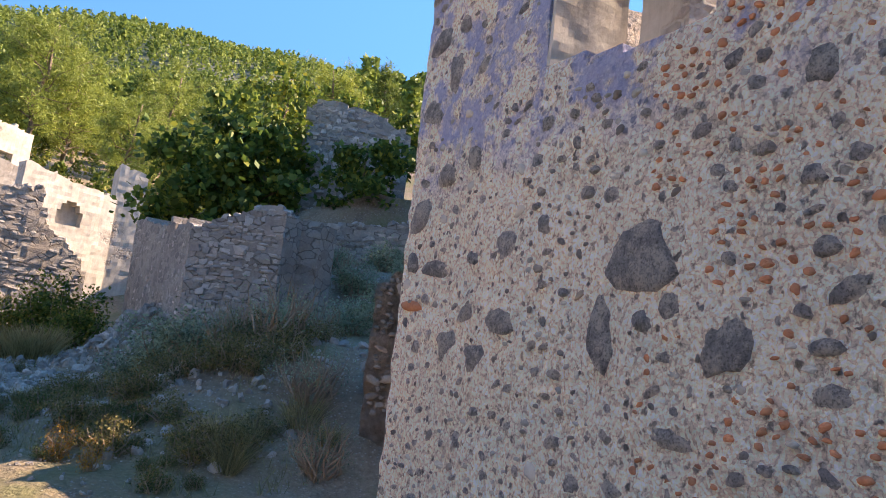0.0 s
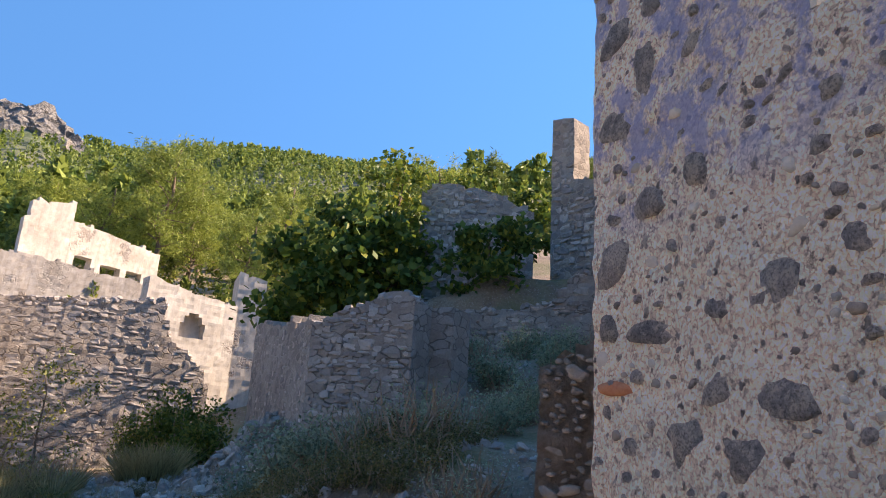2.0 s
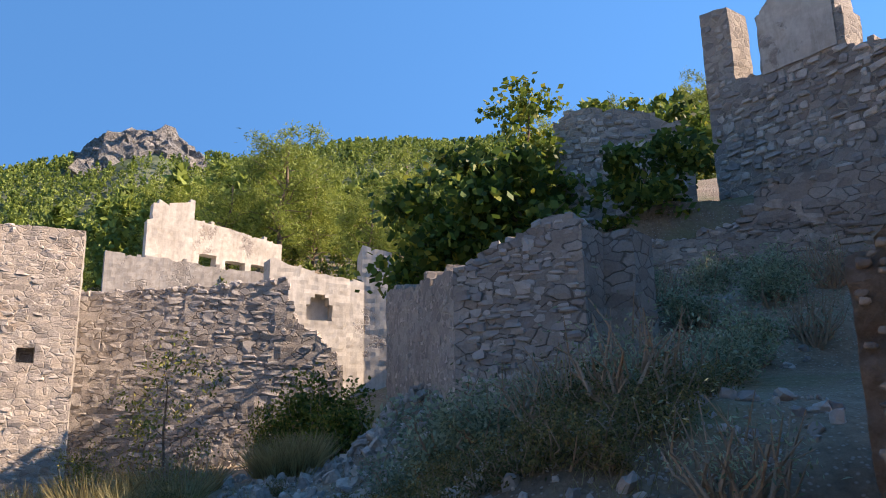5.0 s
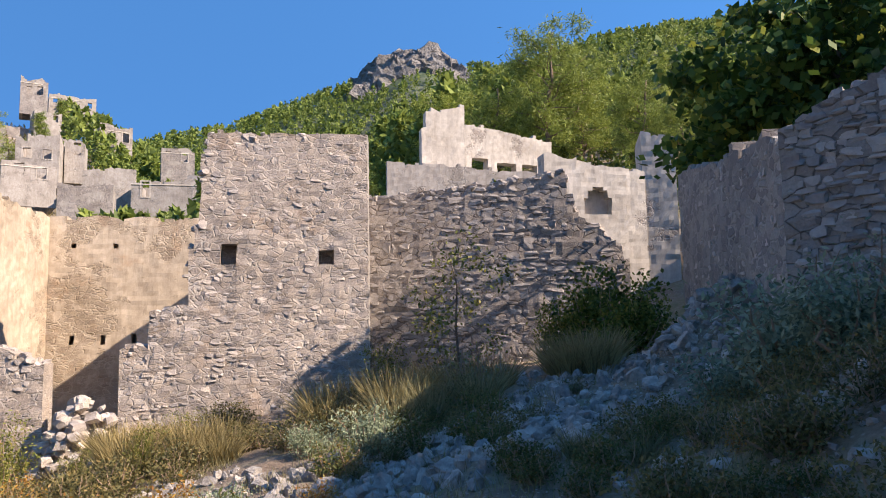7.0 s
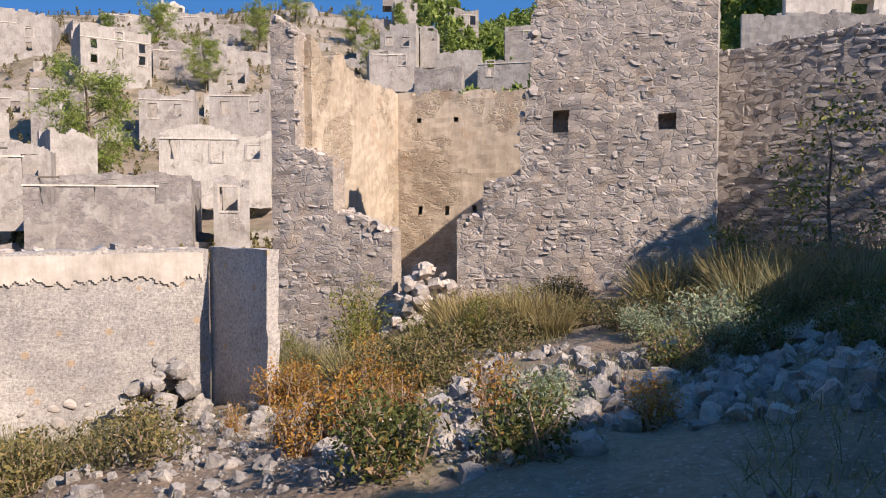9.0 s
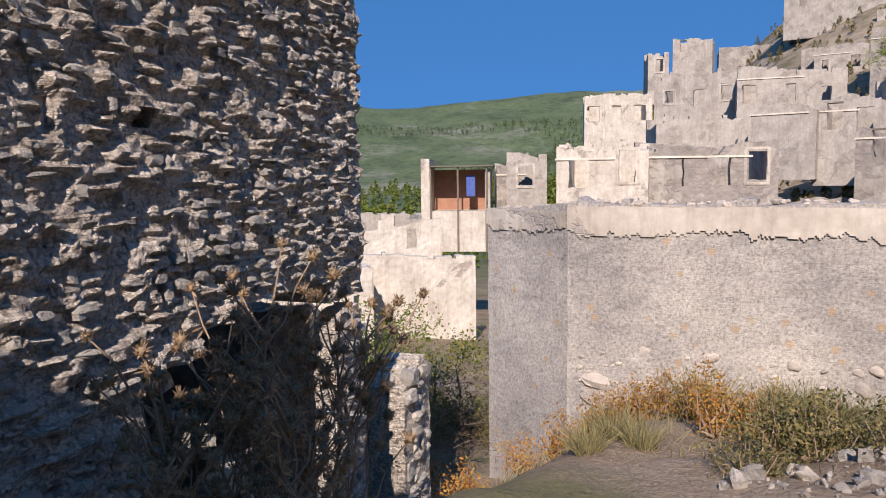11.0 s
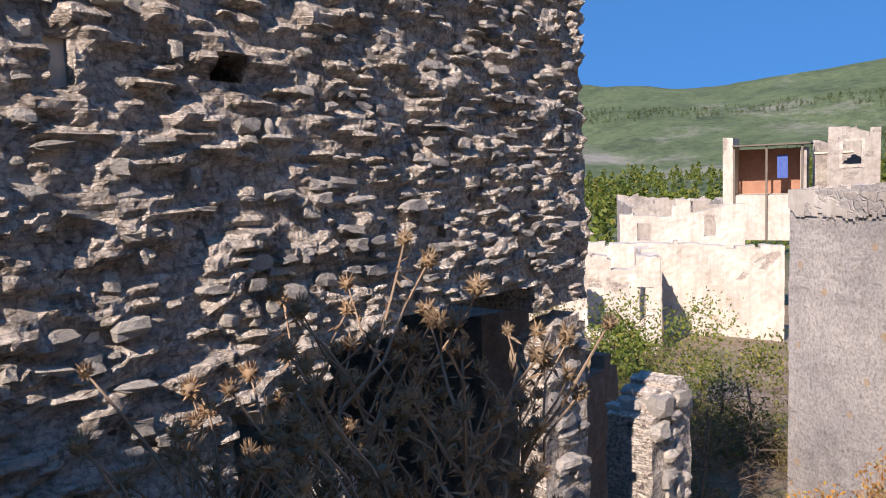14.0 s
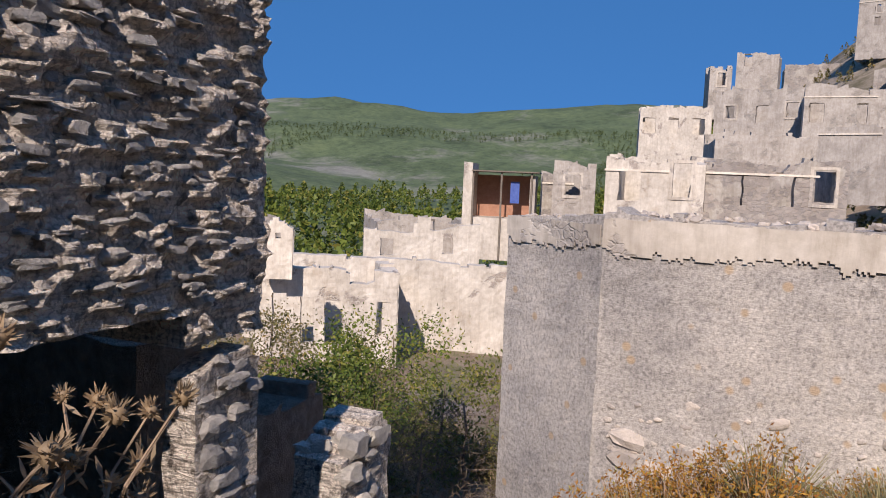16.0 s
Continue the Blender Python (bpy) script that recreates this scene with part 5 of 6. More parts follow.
# ---- dry thistles in front of the wall ----
def thistle(seed, h):
    rng = np.random.default_rng(seed)
    root = tagged(new("dry_thistle"), "brown dried thistle with spiny seed heads", "thistle", "thistles before the wall")
    tubes, spines, heads = [], [], []
    main = bent((0, 0, -0.1), (rng.normal() * 0.08, rng.normal() * 0.08, h * 0.8), rng, 0.08, 6)
    tubes.append(tube(main, 0.009, 0.004, 5))
    for k in range(20):
        t = rng.uniform(0.25, 1.0)
        i = t * 5
        a = np.asarray(main[int(min(4, i))]) * (1 - (i - int(min(4, i)))) + np.asarray(main[int(min(4, i)) + 1]) * (i - int(min(4, i)))
        ang = rng.uniform(0, 6.283)
        ln = h * rng.uniform(0.2, 0.5) * (1.2 - 0.5 * t)
        b = a + np.array([math.cos(ang) * 0.55, math.sin(ang) * 0.55, 0.85]) * ln
        path = bent(a, b, rng, 0.1, 4)
        tubes.append(tube(path, 0.005, 0.0025, 4))
        heads.append(b)
        for q in range(16):
            s = rng.uniform(0, 1)
            spines.append(a * (1 - s) + b * s)
    heads.append(np.asarray(main[-1]))
    part("branchwork", joined(tubes), MAT_TWIG, root)["kind"] = "stuff"
    lf = leaves(np.asarray(spines), 0.04, rng, 0.2, 0.1)
    ob = new("foliage", quads_mesh("foliage", lf, MAT_THISTLE))
    ob.parent = root
    ball, bf = PEBBLES[1]
    for c in heads:
        r = rng.uniform(0.015, 0.024)
        core = [tuple(np.asarray(v) * r * 1.5 + c) for v in ball]
        hd = part("seed_head", (core, bf), MAT_THISTLE, root, smooth=True)
        d = rng.normal(size=(70, 3))
        d /= np.linalg.norm(d, axis=1)[:, None]
        pts = c + d * r * 0.5
        tip = c + d * r * rng.uniform(1.1, 1.7, 70)[:, None] + np.array([0, 0, 0.006])
        s = np.cross(d, rng.normal(size=(70, 3)))
        s = s / np.linalg.norm(s, axis=1)[:, None] * 0.004
        sp = np.stack([pts - s, pts + s, tip + s * 0.1, tip - s * 0.1], axis=1).reshape(-1, 3)
        o2 = new("spiny_bract", quads_mesh("spiny_bract", sp, MAT_THISTLE))
        o2.parent = hd
        o2["kind"] = "stuff"
    return root


for k, (x, y, h) in enumerate(((-5.2, 3.3, 1.1), (-5.1, 3.15, 1.15), (-4.98, 3.3, 0.95), (-4.95, 3.08, 1.15), (-5.18, 3.0, 1.15), (-4.78, 3.04, 1.0), (-4.68, 2.95, 0.8), (-4.85, 3.28, 0.85), (-5.05, 2.88, 1.1), (-5.28, 3.12, 1.1), (-4.6, 3.1, 0.7))):
    th = thistle(300 + k, h)
    th.matrix_basis = Matrix.Translation((x, y, ground(x, y)))


# ---- trees ----
def tree(name, label, seed, h, crown_w, leaf_mat, size, count, slim, trunk_r, limbs=9, low=0.35, clump=0.11, droop=0.2, shape="round"):
    rng = np.random.default_rng(seed)
    root = tagged(new(name), label, "tree")
    top = (rng.normal() * 0.05 * h, rng.normal() * 0.05 * h, h * 0.9)
    spine = bent((0, 0, -0.3), top, rng, 0.06, 6)
    tubes, tips = [], []
    part("trunk", tube(spine, trunk_r, trunk_r * 0.25, 7), MAT_BARK, root, smooth=True)
    for k in range(limbs):
        t = low + (0.95 - low) * (k + rng.random()) / limbs
        a = np.asarray(spine[0]) * (1 - t) + np.asarray(spine[-1]) * t
        ang = k * 2.4 + rng.normal() * 0.4
        fall = (1.15 - t) if shape == "cone" else math.sqrt(max(0.08, 1 - ((t - 0.6) / 0.55) ** 2))
        ln = crown_w * 0.5 * fall * rng.uniform(0.75, 1.1)
        b = a + np.array([math.cos(ang) * ln, math.sin(ang) * ln, ln * rng.uniform(0.1, 0.55)])
        path = bent(a, b, rng, 0.12, 4)
        tubes.append(tube(path, trunk_r * 0.38 * (1.1 - t), trunk_r * 0.06, 5))
        for q in range(7):
            s = rng.uniform(0.4, 1.05)
            c = a * (1 - s) + b * s + rng.normal(size=3) * crown_w * 0.055
            tips.append(c)
    part("branchwork", joined(tubes), MAT_BARK, root, smooth=True)["kind"] = "stuff"
    per = count // len(tips)
    scale = np.array([1, 1, 0.6]) * crown_w * clump
    pts = twig_crown(rng, tips, per, scale * 0.62, size, slim, droop)
    ob = new("crown", quads_mesh("crown", pts, leaf_mat))
    ob.parent = root
    return root


def stand(ob, x, y, z=None, turn=0.0, s=1.0):
    ob.matrix_basis = Matrix.Translation((x, y, ground(x, y) if z is None else z)) @ Matrix.Rotation(turn, 4, "Z") @ Matrix.Scale(s, 4)
    return ob


# figs on the terrace
stand(tree("fig_tree", "spreading dark green fig tree above the stub wall", 401, 2.3, 3.0, MAT_FIG, 0.17, 5200, 0.75, 0.10, 14, 0.05, 0.12), -5.2, 16.9, 3.5, 0.0, 1.15)
stand(tree("fig_tree", "fig tree with dense dark leaves on the terrace", 402, 2.7, 2.3, MAT_FIG, 0.17, 4200, 0.75, 0.10, 13, 0.1, 0.12), -4.25, 16.9, 3.7, 0.0, 1.15)
stand(tree("fig_tree", "young yellow-green fig with thin branches", 403, 5.0, 2.5, MAT_FIG_LIGHT, 0.17, 1900, 0.7, 0.06, 16, 0.4, 0.09), -4.2, 17.3, 4.2, 0.0, 0.86)
stand(tree("fig_tree", "dark fig bush growing from the shaded wall", 404, 2.1, 1.9, MAT_FIG, 0.17, 2600, 0.75, 0.06, 12, 0.2, 0.12), -1.9, 16.0, 4.5, 0.0, 0.86)
stand(tree("fig_tree", "small fig rising behind the wall", 405, 2.9, 1.3, MAT_FIG, 0.17, 800, 0.75, 0.05, 9, 0.5, 0.12), -2.6, 18.4, 5.8, 0.0, 0.86)
stand(tree("fig_tree", "small fig bush behind the tall rear wall", 406, 2.4, 1.9, MAT_FIG, 0.17, 1400, 0.75, 0.06, 9, 0.4, 0.12), -1.5, 18.5, 5.6, 0.0, 0.86)
stand(tree("broad_bush", "sunlit yellow-green bush at the terrace edge", 407, 2.4, 2.2, MAT_FIG_LIGHT, 0.12, 3800, 0.6, 0.08, 13, 0.1, 0.12), -6.0, 17.6, 3.9, 0.0, 0.9)
stand(tree("thin_sapling", "thin half-bare sapling with pale leaves", 408, 2.3, 1.5, MAT_LIME, 0.07, 1300, 0.5, 0.03, 12, 0.2, 0.12), -8.6, 12.9)
stand(tree("garden_tree", "bright green leafy tree in the sunken garden", 409, 2.9, 3.4, MAT_SHRUB, 0.13, 5200, 0.55, 0.08, 13, 0.1, 0.13), -12.9, -3.2, None, 0.0, 0.6)
stand(tree("garden_tree", "leafy green bush among the sunken walls", 413, 2.0, 2.6, MAT_SHRUB, 0.10, 4200, 0.5, 0.06, 13, 0.1, 0.13), -11.8, -1.8, None, 0.0, 0.62)
stand(tree("garden_tree", "dusty olive-green bush beside the garden wall", 414, 1.8, 2.2, MAT_SCRUB, 0.08, 3600, 0.5, 0.05, 13, 0.1, 0.13), -14.6, -4.6, None, 0.0, 0.8)
stand(tree("bare_thicket", "bare brown thicket in the sunken garden", 410, 1.9, 2.0, MAT_TWIGLEAF, 0.12, 2600, 0.06, 0.05, 14, 0.1, 0.13), -11.0, -0.9, None, 0.0, 0.9)
stand(tree("bare_thicket", "bare dry thorn bush beside the grey house", 411, 1.5, 1.5, MAT_TWIGLEAF, 0.12, 2200, 0.06, 0.04, 14, 0.1, 0.13), -10.7, 0.0, None, 0.0, 0.95)
stand(tree("yellow_bush", "yellow-leaved bush before the village walls", 412, 2.4, 2.8, MAT_LIME, 0.12, 1800, 0.6, 0.05, 11, 0.2, 0.12), -30.5, 3.2)

stand(tree("garden_tree", "spreading olive-green shrub in the sunken garden", 415, 2.0, 2.8, MAT_LIME, 0.09, 3600, 0.5, 0.05, 13, 0.1, 0.13), -13.2, -1.6, None, 1.0, 0.75)
stand(tree("garden_tree", "leafy green shrub below the cream ruin", 416, 2.2, 3.0, MAT_SHRUB, 0.10, 3800, 0.5, 0.05, 13, 0.1, 0.13), -16.4, -5.0, None, 2.0, 0.85)
stand(tree("garden_tree", "dusty green shrub below the cream ruin", 417, 2.0, 3.0, MAT_SCRUB, 0.09, 3800, 0.5, 0.05, 13, 0.1, 0.13), -15.0, -7.2, None, 3.0, 0.9)
stand(tree("bare_thicket", "bare brown thicket among garden bushes", 418, 1.7, 2.2, MAT_TWIGLEAF, 0.12, 2600, 0.06, 0.05, 14, 0.1, 0.13), -12.2, -0.4, None, 0.5, 0.9)

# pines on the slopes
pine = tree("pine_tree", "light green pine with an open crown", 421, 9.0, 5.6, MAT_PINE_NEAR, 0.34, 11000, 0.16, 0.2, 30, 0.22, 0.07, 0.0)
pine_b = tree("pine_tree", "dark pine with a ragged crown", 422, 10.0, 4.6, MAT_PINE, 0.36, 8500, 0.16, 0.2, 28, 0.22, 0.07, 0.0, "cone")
stand(pine, -21.2, 36.4, 10.0, 0.0, 0.84)
stand(pine_b, -12.0, 52.0, None, 0.0, 0.9)
rnd = random.Random(431)
for x, y, s, first in ((-15.8, 35.5, 0.62, pine), (-24.5, 37.0, 0.7, pine), (-27.5, 35.0, 0.6, pine_b), (-18.0, 46.0, 0.85, pine), (-10.5, 39.0, 0.55, pine), (-4.0, 44.0, 0.7, pine_b), (-32.0, 42.0, 0.8, pine), (-24.0, 47.0, 0.85, pine_b),
                       (-13.0, 33.0, 0.5, pine), (-29.0, 31.0, 0.45, pine), (-8.0, 48.0, 0.8, pine), (-36.0, 46.0, 0.8, pine), (1.0, 45.0, 0.7, pine), (-21.0, 40.0, 0.75, pine)):
    m = Matrix.Translation((x, y, ground(x, y))) @ Matrix.Rotation(rnd.uniform(0, 6), 4, "Z") @ Matrix.Scale(s, 4)
    copy_thing(first, m).matrix_basis = m
# pines among the houses
for x, y, s, first in ((-72.9, 6.3, 1.35, pine), (-90.1, -21.6, 1.0, pine_b), (-95.6, -15.8, 0.4, pine), (-142, 66, 1.0, pine_b), (-128, 70, 0.9, pine_b), (-126, 77, 0.9, pine), (-118, 74, 1.0, pine), (-112, 76, 0.9, pine), (-104, 76, 0.8, pine), (-100, 42, 0.9, pine), (-115, 52, 0.9, pine_b), (-118, 45, 0.8, pine),
                       (-88, 60, 0.7, pine), (-105, 20, 0.9, pine), (-112, 8, 1.0, pine_b), (-120, 30, 0.9, pine), (-96, 30, 0.8, pine), (-122, 16, 1.0, pine), (-82, 42, 0.6, pine), (-135, 40, 1.0, pine)):
    m = Matrix.Translation((x, y, ground(x, y) - 0.3)) @ Matrix.Rotation(rnd.uniform(0, 6), 4, "Z") @ Matrix.Scale(s, 4)
    copy_thing(first, m).matrix_basis = m


def forest(name, label, seed, count, yaws, dist, height, mat, per=34, power=1.0, bare=None, leaf=0.2):
    """Far woods: clumps of foliage in one mesh, each tree a ragged tapering crown."""
    rng = np.random.default_rng(seed)
    base = np.zeros((count, 3))
    hs = np.zeros(count)
    k = 0
    while k < count:
        yaw = radians(rng.uniform(*yaws))
        r = dist[0] + (dist[1] - dist[0]) * rng.random() ** power
        x, y = MIDDLE[0] - r * math.sin(yaw), MIDDLE[1] + r * math.cos(yaw)
        if 36.5 < math.degrees(yaw) < 45.5 and r > 345:
            continue
        if bare and wob(x * bare, y * bare, 2.2) > 0.28:
            continue
        base[k] = (x, y, ground(x, y))
        hs[k] = rng.uniform(*height)
        k += 1
    t = rng.random((count, per)) ** 0.8
    ang = rng.uniform(0, 6.283, (count, per))
    rad = hs[:, None] * 0.30 * (1.05 - t) ** 0.7 * np.sqrt(rng.uniform(0.25, 1, (count, per)))
    pts = np.stack([base[:, None, 0] + rad * np.cos(ang), base[:, None, 1] + rad * np.sin(ang), base[:, None, 2] + hs[:, None] * (0.15 + 0.85 * t)], axis=2).reshape(-1, 3)
    size = np.repeat(hs, per) * leaf * rng.uniform(0.6, 1.4, count * per)
    d = rng.normal(size=pts.shape)
    d[:, 2] += 0.5
    d /= np.linalg.norm(d, axis=1)[:, None]
    s = np.cross(d, rng.normal(size=pts.shape))
    s /= np.linalg.norm(s, axis=1)[:, None]
    d *= size[:, None]
    s *= size[:, None] * 0.38
    q = np.stack([pts - d * 0.3, pts + s, pts + d * 0.9, pts - s], axis=1).reshape(-1, 3)
    tagged(new(name, quads_mesh(name, q, mat)), label, "forest", kind="stuff")


forest("near_pines", "pines on the slope behind the ruins", 500, 1100, (-30, 64), (48, 130), (4.5, 8), MAT_PINE, 300, 0.8, None, 0.075)
forest("pine_forest", "pine woods covering the steep hillside", 501, 3800, (-40, 66), (120, 290), (5, 9), MAT_PINE, 80, 0.9, None, 0.12)
forest("far_forest", "distant pine woods up to the ridge", 502, 6500, (-40, 66), (270, 440), (5, 8), MAT_PINE, 30, 0.8, None, 0.17)
forest("valley_trees", "trees scattered over the valley plain", 503, 1500, (104, 165), (90, 420), (3, 7), MAT_SHRUB, 60, 1.0, None, 0.13)
forest("far_scrub", "dark scrub on the far hills", 504, 8000, (96, 165), (380, 820), (3, 5.5), MAT_FARSCRUB, 14, 1.0, 0.004)
forest("hill_scrub", "low dry scrub between the village houses", 505, 3000, (58, 114), (38, 190), (0.6, 1.6), MAT_SCRUB, 60, 0.8, None, 0.14)
forest("slope_scrub", "green scrub on the lower slope", 506, 500, (-10, 60), (24, 70), (0.8, 2.2), MAT_SHRUB, 160, 0.8, None, 0.09)

crag = Heap()
rnd = random.Random(77)
for k in range(300):
    yaw = radians(rnd.uniform(37.0, 45.0))
    r = rnd.uniform(362, 435)
    x, y = MIDDLE[0] - r * math.sin(yaw), MIDDLE[1] + r * math.cos(yaw)
    s = rnd.uniform(7, 16)
    crag.add(Matrix.Translation((x, y, ground(x, y) - s * 0.2)) @ Euler((rnd.uniform(0, 6), rnd.uniform(0, 6), rnd.uniform(0, 6))).to_matrix().to_4x4() @ Matrix.Diagonal((s, s * 0.8, s, 1)), k % 10)
crag.done("rock_crag", MAT_CRAG, None, "bare grey rock crag on the mountain top", "crag")

# ---- the ruined village on the slope ----
def box(x0, x1, y0, y1, z0, z1):
    v = [(x, y, z) for z in (z0, z1) for y in (y0, y1) for x in (x0, x1)]
    return v, [(0, 2, 3, 1), (4, 5, 7, 6), (0, 1, 5, 4), (1, 3, 7, 5), (3, 2, 6, 7), (2, 0, 4, 6)]


def house(x, y, z, w, d, h, yaw, openings, mat, seed):
    """A roofless house: four thick walls with broken tops, window openings with pale surrounds."""
    rnd = random.Random(900 + seed)
    z, h = max(z, ground(x, y) - 0.6), h * 0.86
    root = tagged(new("ruined_house"), "roofless stone village house with empty windows" if openings else "broken roofless stone house shell on the hillside", "house", "ruined houses of the village")
    root.matrix_basis = pose(x, y, z, 0, 0, yaw)
    cell = max(0.16, min(0.4, w / 22))
    holes = []
    for k in range(openings):
        u = w * (k + 0.5) / openings + rnd.uniform(-0.12, 0.12) * w / openings
        ww, wh = rnd.uniform(0.75, 1.05), rnd.uniform(1.1, 1.6)
        sill = max(0.25, h * rnd.uniform(0.22, 0.36))
        if sill + wh < h - 0.2:
            holes.append((u - ww / 2, u + ww / 2, sill, sill + wh))
        if h > 4.2 and sill + 2 * wh + 0.6 < h - 0.2:
            holes.append((u - ww / 2, u + ww / 2, sill + wh + 0.6, sill + 2 * wh + 0.5))
    tooth = [rnd.choice((0.05, -0.1, -0.2, -0.55, -0.9)) * min(1, h / 4) for _ in range(5)]
    top = line(*[(w * k / 4, h + tooth[k]) for k in range(5)])
    jagged = lambda u: top(u) + 0.12 * wob(u * 1.9, seed, 0.3)
    foot = lambda u: -2.5
    part("wall", wall_mesh(w, jagged, foot, 0.45, cell, holes, (), 0.02, 0.3, seed), mat, root, m=Matrix.Translation((-w / 2, 0, 0)))
    side = line((0, h + tooth[4]), (d * 0.5, h + rnd.uniform(-0.8, 0.1)), (d, h - rnd.uniform(0, 0.9)))
    part("wall", wall_mesh(d, side, foot, 0.45, cell * 1.2, (), (), 0.02, 0.3, seed + 3), mat, root, m=pose(w / 2, 0.46, 0, 0, 0, 90))
    side2 = line((0, h - rnd.uniform(0, 0.9)), (d * 0.5, h + rnd.uniform(-0.8, 0.1)), (d, h + tooth[0]))
    part("wall", wall_mesh(d, side2, foot, 0.45, cell * 1.2, (), (), 0.02, 0.3, seed + 5), mat, root, m=pose(-w / 2, 0.46 + d, 0, 0, 0, -90))
    back = line((0, h + 0.2), (w * 0.4, h + rnd.uniform(-0.3, 0.7)), (w, h - 0.3))
    part("wall", wall_mesh(w, back, foot, 0.45, cell * 1.2, (), (), 0.02, 0.3, seed + 7), mat, root, m=Matrix.Translation((-w / 2, d + 0.47, 0)))
    for u0, u1, z0, z1 in holes:
        u0, u1 = u0 - w / 2, u1 - w / 2
        b = 0.13
        pieces = [box(u0 - b, u0, -0.03, 0.2, z0 - b, z1 + b), box(u1, u1 + b, -0.03, 0.2, z0 - b, z1 + b), box(u0 + 0.002, u1 - 0.002, -0.028, 0.2, z1, z1 + b), box(u0 + 0.002, u1 - 0.002, -0.05, 0.2, z0 - b, z0)]
        if rnd.random() < 0.3:
            part("window_surround", joined(pieces), MAT_BAND, root, "pale plaster window surround")
        part("lintel", box(u0 - 0.1, u1 + 0.1, 0.03, 0.4, z1 + 0.004, z1 + 0.1), MAT_WOOD, root)
    if rnd.random() < 0.5 and h > 2.2:
        part("cornice", box(-w / 2 - 0.05, w / 2 * rnd.uniform(0.2, 1), -0.07, 0.1, h * 0.72, h * 0.72 + 0.09), MAT_PLASTER, root)
    return root


house(-44.2, -15.6, -0.3, 2.2, 3.0, 2.7, 120, 1, MAT_VILLAGE_B, 0)
house(-37.0, -7.5, 0.0, 4.2, 3.3, 3.3, 106, 2, MAT_WHITE, 1)
house(-39.7, -3.1, 0.1, 5.8, 4.7, 3.2, 115, 3, MAT_VILLAGE_B, 2)
house(-69.0, -17.8, 5.4, 5.9, 4.7, 3.6, 113, 3, MAT_WHITE, 3)
house(-77.6, -13.1, 7.0, 8.1, 6.5, 4.6, 90, 3, MAT_VILLAGE, 4)
house(-86.2, -19.3, 11.4, 2.2, 3.0, 3.6, 114, 1, MAT_VILLAGE, 5)
house(-72.2, -4.2, 6.3, 8.3, 6.6, 4.6, 102, 3, MAT_VILLAGE, 6)
house(-121.3, -5.1, 22.5, 14.0, 11.2, 8.2, 84, 3, MAT_VILLAGE, 7)
house(-107.7, 9.5, 19.2, 8.4, 6.7, 7.2, 98, 3, MAT_VILLAGE, 8)
house(-111.1, 18.9, 19.6, 9.6, 7.7, 6.6, 84, 3, MAT_VILLAGE_B, 9)
house(-89.6, 2.8, 11.1, 4.5, 3.6, 5.1, 84, 2, MAT_VILLAGE_B, 10)
house(-86.5, 13.2, 10.7, 5.4, 4.3, 4.5, 76, 2, MAT_VILLAGE, 11)
house(-78.6, 19.1, 10.3, 5.6, 4.5, 4.6, 71, 2, MAT_VILLAGE, 12)
house(-60.9, 14.0, 4.5, 8.0, 6.4, 4.2, 72, 3, MAT_WHITE, 13)
house(-47.5, 6.3, 1.1, 8.5, 6.8, 3.1, 78, 3, MAT_VILLAGE_B, 14)
house(-47.0, 12.7, 0.8, 2.0, 3.0, 3.2, 79, 1, MAT_VILLAGE, 15)
house(-55.5, -2.4, 3.4, 3.9, 3.2, 2.6, 84, 2, MAT_VILLAGE, 16)
house(-55.9, 1.3, 3.0, 4.0, 3.2, 3.3, 86, 2, MAT_VILLAGE, 17)
house(-58.9, 4.6, 5.0, 2.9, 3.0, 2.5, 103, 1, MAT_VILLAGE, 18)
house(-57.3, -7.8, 3.4, 6.1, 4.9, 2.1, 114, 0, MAT_VILLAGE, 19)
house(-92.5, -17.3, 14.8, 4.3, 3.5, 2.3, 99, 2, MAT_VILLAGE, 20)
house(-144.6, 62.3, 45.8, 4.5, 3.6, 5.4, 69, 2, MAT_VILLAGE_B, 21)
house(-148.4, 71.1, 46.4, 8.4, 6.7, 4.0, 69, 3, MAT_VILLAGE, 22)
house(-120.0, 65.4, 33.1, 5.1, 4.1, 4.8, 75, 2, MAT_VILLAGE_B, 23)
house(-92.5, 41.7, 22.0, 4.6, 3.7, 4.4, 59, 2, MAT_VILLAGE, 24)
house(-93.5, 46.5, 23.3, 2.2, 3.0, 3.5, 60, 1, MAT_VILLAGE, 25)
house(-76.8, 42.4, 17.2, 5.1, 4.1, 2.7, 61, 2, MAT_VILLAGE, 26)
house(-71.4, 46.1, 15.5, 7.6, 6.1, 3.0, 52, 3, MAT_VILLAGE, 27)
house(-67.7, 35.6, 14.0, 4.5, 3.6, 1.8, 59, 0, MAT_VILLAGE_B, 28)
house(-103.3, 66.5, 27.3, 4.8, 3.9, 3.9, 61, 2, MAT_VILLAGE_B, 29)
house(-86.3, 38.4, 18.6, 5.3, 4.2, 2.8, 73, 2, MAT_VILLAGE, 30)
house(-78.1, 54.0, 19.4, 3.1, 3.0, 1.7, 45, 0, MAT_VILLAGE, 31)
house(-137.2, 61.8, 40.0, 4.4, 3.5, 2.5, 76, 2, MAT_VILLAGE, 32)
house(-112.1, 51.5, 26.7, 5.7, 4.6, 5.2, 72, 2, MAT_VILLAGE, 33)
house(-107.5, 44.0, 25.1, 4.9, 4.0, 3.3, 69, 2, MAT_VILLAGE_B, 34)
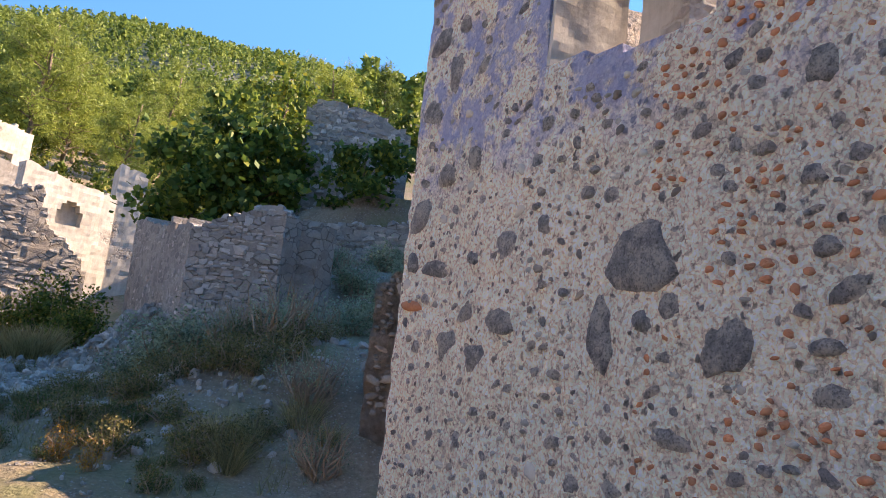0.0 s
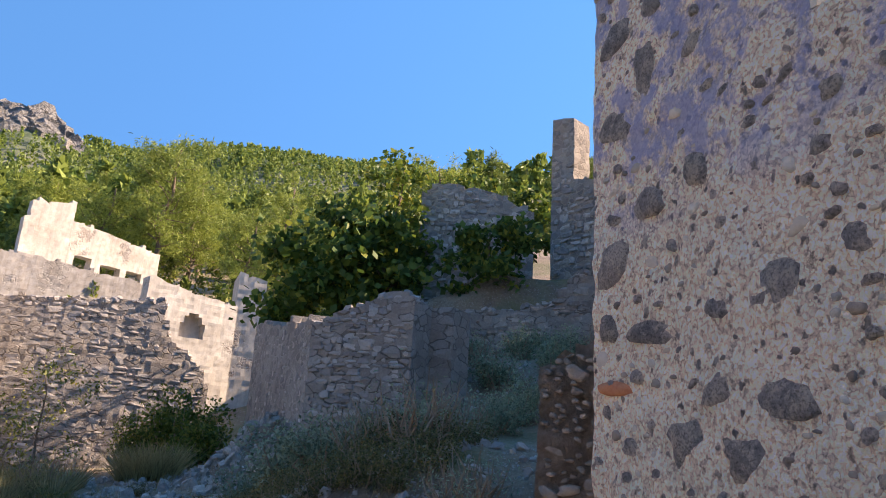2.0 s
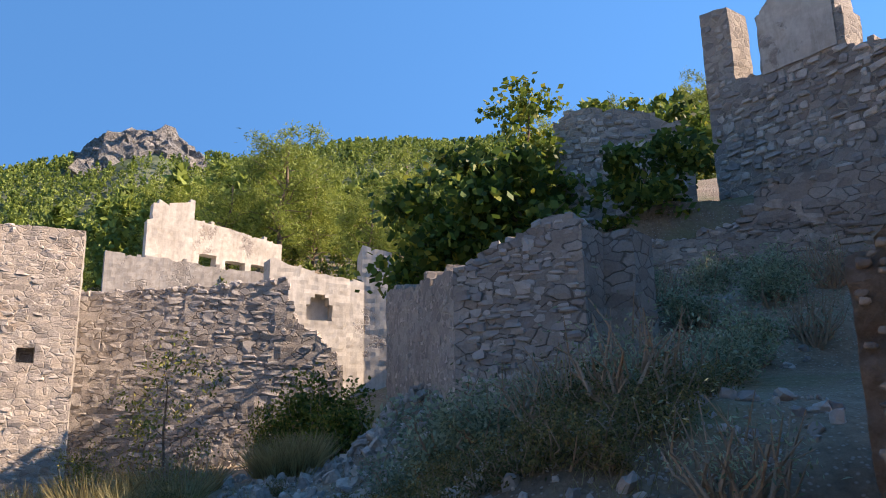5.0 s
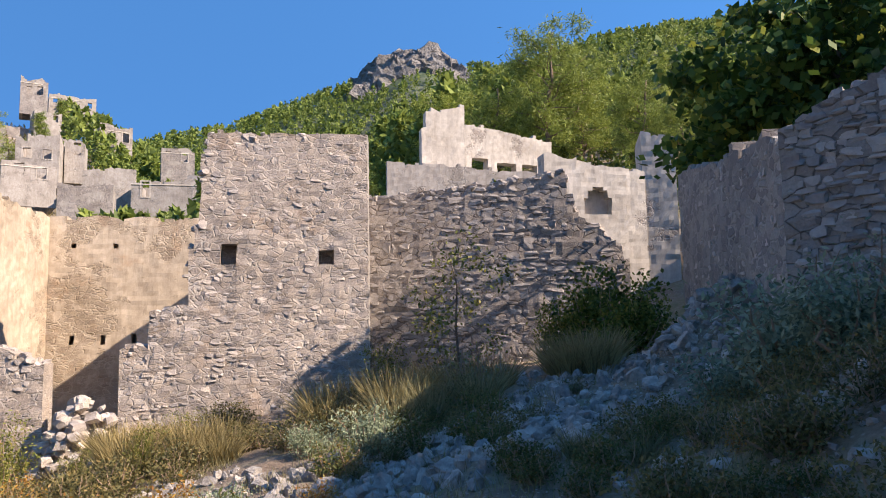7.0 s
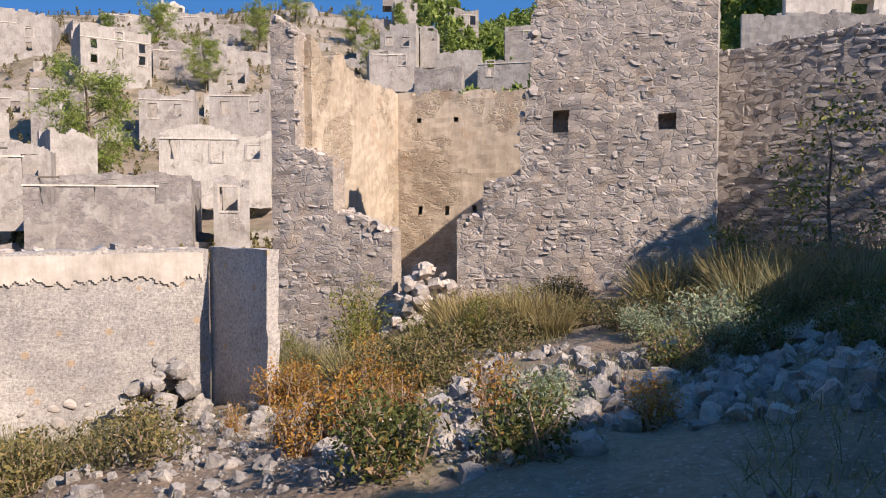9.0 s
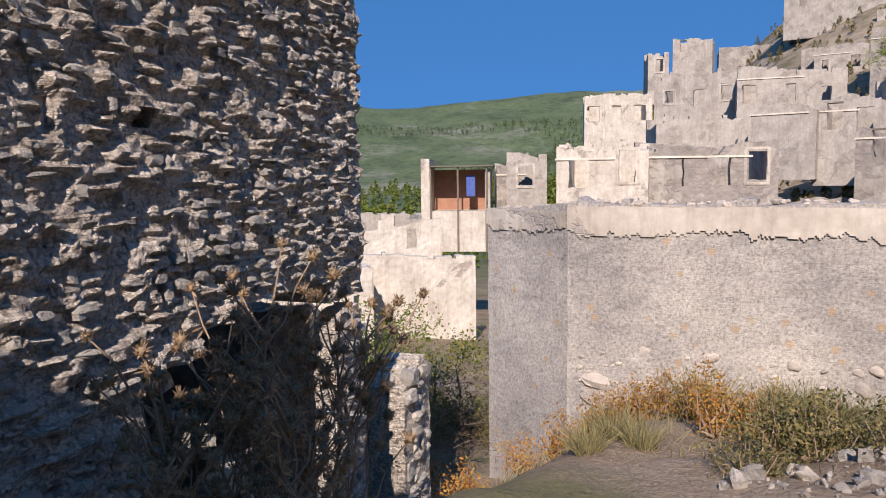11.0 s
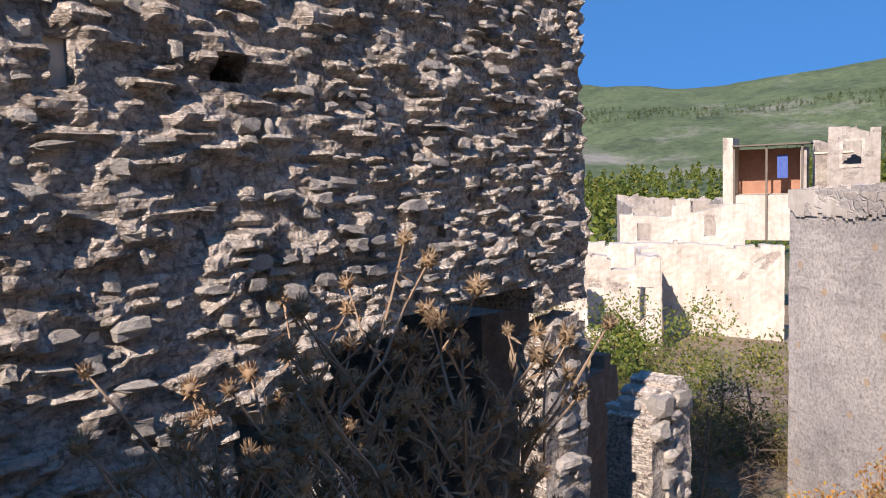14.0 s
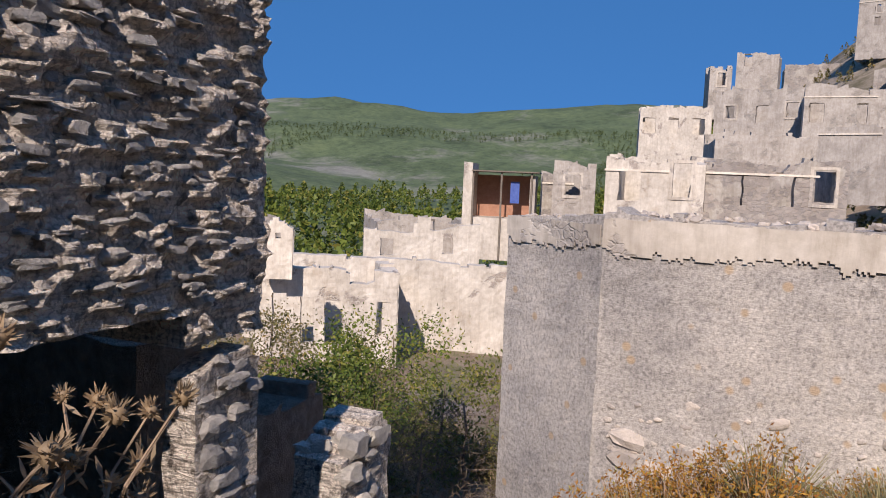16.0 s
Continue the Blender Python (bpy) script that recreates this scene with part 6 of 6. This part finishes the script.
house(-42.8, -24.2, -3.0, 6.2, 5.0, 2.3, 140, 3, MAT_VILLAGE, 37)
house(-31.2, -24.6, -2.8, 1.2, 3.0, 1.6, 147, 0, MAT_VILLAGE, 38)
house(-42.5, -14.0, 0.1, 2.3, 3.0, 2.9, 117, 1, MAT_VILLAGE, 40)


# cream ruin in the hollow: a long rear wall, a lower front block with three doorways
wall("wall_cream_rear", (-21.3, -15.6), (-27.2, -8.7), line((0, -1.35), (4.0, -1.4), (9.1, -1.6)), 0.5, 0.15, MAT_WHITE, "long cream plastered rear wall of a sunken ruin", bottom=lambda u: -6.0, jag=0.06)
wall("wall_cream_front", (-19.0, -12.3), (-21.75, -9.3), line((0, -1.3), (2.6, -1.4), (2.7, -1.75), (3.3, -1.8), (3.4, -1.4), (4.1, -1.45)), 0.45, 0.1, MAT_WHITE, "cream plastered house front with three empty doorways", bottom=lambda u: -6.0, jag=0.05,
     holes=((0.45, 0.85, -3.5, -2.1), (1.25, 1.7, -3.6, -2.2), (2.0, 2.5, -3.6, -2.25), (3.5, 3.9, -3.3, -2.3)))
wall("wall_cream_cross", (-21.8, -9.3), (-24.4, -11.9), line((0, -1.45), (3.7, -1.5)), 0.45, 0.15, MAT_WHITE, "cross wall of the cream ruin", bottom=lambda u: -6.0, jag=0.05)
wall("wall_cream_chimney", (-18.6, -11.5), (-19.15, -10.95), line((0, -0.25), (0.3, 0.05), (0.78, -0.2)), 0.5, 0.08, MAT_PLASTER, "plastered chimney stub above the ruin", bottom=lambda u: -1.6, jag=0.04, holes=((0.28, 0.48, -0.5, -0.3),))
wall("wall_cream_far", (-30.2, -18.2), (-33.3, -14.0), line((0, -1.0), (2.2, -1.15), (2.4, -0.4), (2.9, -0.4), (3.0, -1.0), (5.2, -0.6)), 0.5, 0.15, MAT_WHITE, "low pale walls of a ruin beyond the hollow", bottom=lambda u: -5.0, jag=0.08, holes=((0.8, 1.4, -2.1, -1.4), (3.6, 4.1, -2.0, -1.2)))


def open_shed():
    """White walled shed with a thin lean-to roof."""
    root = tagged(new("open_shed"), "white walled shed with open front and tin roof", "shed")
    root.matrix_basis = pose(-40.6, -17.5, -1.0, 0, 0, 116)
    w, d, h = 3.2, 2.6, 2.9
    part("side_wall", wall_mesh(0.5, line((0, h + 0.5), (1, h + 0.4)), lambda u: -2, d, 0.2, (), (), 0.02, 0.2, 4), MAT_WHITE, root, m=Matrix.Translation((-w / 2 - 0.5, 0, 0)))
    part("back_wall", box(-w / 2, w / 2, d - 0.3, d, -2, h - 0.15), MAT_RUSTWALL, root, "reddish brown rear wall")
    part("base", box(-w / 2, w / 2, 0.02, d - 0.31, -2, 0.35), MAT_WHITE, root)
    part("side_wall", box(w / 2 + 0.003, w / 2 + 0.3, 0.1, d, -2, h - 0.15), MAT_VILLAGE, root)
    part("roof", box(-w / 2, w / 2 + 0.5, -0.35, d + 0.1, h, h + 0.07), MAT_WOOD, root, "thin dark lean-to roof")
    for x in (-w / 2 + 0.08, 0.05, w / 2 + 0.1):
        part("post", box(x - 0.05, x + 0.05, -0.2, -0.1, -2, h - 0.002), MAT_WOOD, root)
    part("hung_cloth", box(0.5, 1.0, 0.5, 0.52, 1.2, 2.4), MAT_CLOTH, root, "blue cloth hung in the shade")


open_shed()


def hill_terraces():
    """Low retaining walls and further house shells up the slope."""
    rnd = random.Random(808)
    for k in range(46):
        yaw, r = rnd.uniform(60, 110), rnd.uniform(46, 150)
        a = radians(yaw)
        x, y = MIDDLE[0] - r * math.sin(a), MIDDLE[1] + r * math.cos(a)
        w = rnd.uniform(5, 14)
        dx, dy = math.cos(a) * w / 2, math.sin(a) * w / 2
        lean = rnd.uniform(-1.5, 1.5)
        z = ground(x, y)
        h = rnd.uniform(0.9, 2.2)
        wall("terrace_wall_%d" % k, (x - dx, y - dy + lean), (x + dx, y + dy - lean), lambda u, q=z + h: q, 0.5, 0.3, rnd.choice((MAT_VILLAGE, MAT_VILLAGE_B)), "low dry stone terrace wall on the village slope", bottom=lambda u, q=z - 2.0: q, jag=0.25)
    for k in range(34):
        yaw, r = rnd.uniform(58, 108), rnd.uniform(62, 165)
        a = radians(yaw)
        x, y = MIDDLE[0] - r * math.sin(a), MIDDLE[1] + r * math.cos(a)
        w = rnd.uniform(4, 8)
        house(x, y, ground(x, y), w, w * 0.8, rnd.uniform(2.6, 4.6), yaw + rnd.uniform(-16, 16), rnd.choice((1, 2, 2, 3)), rnd.choice((MAT_VILLAGE, MAT_VILLAGE_B, MAT_WHITE)), 100 + k)


hill_terraces()
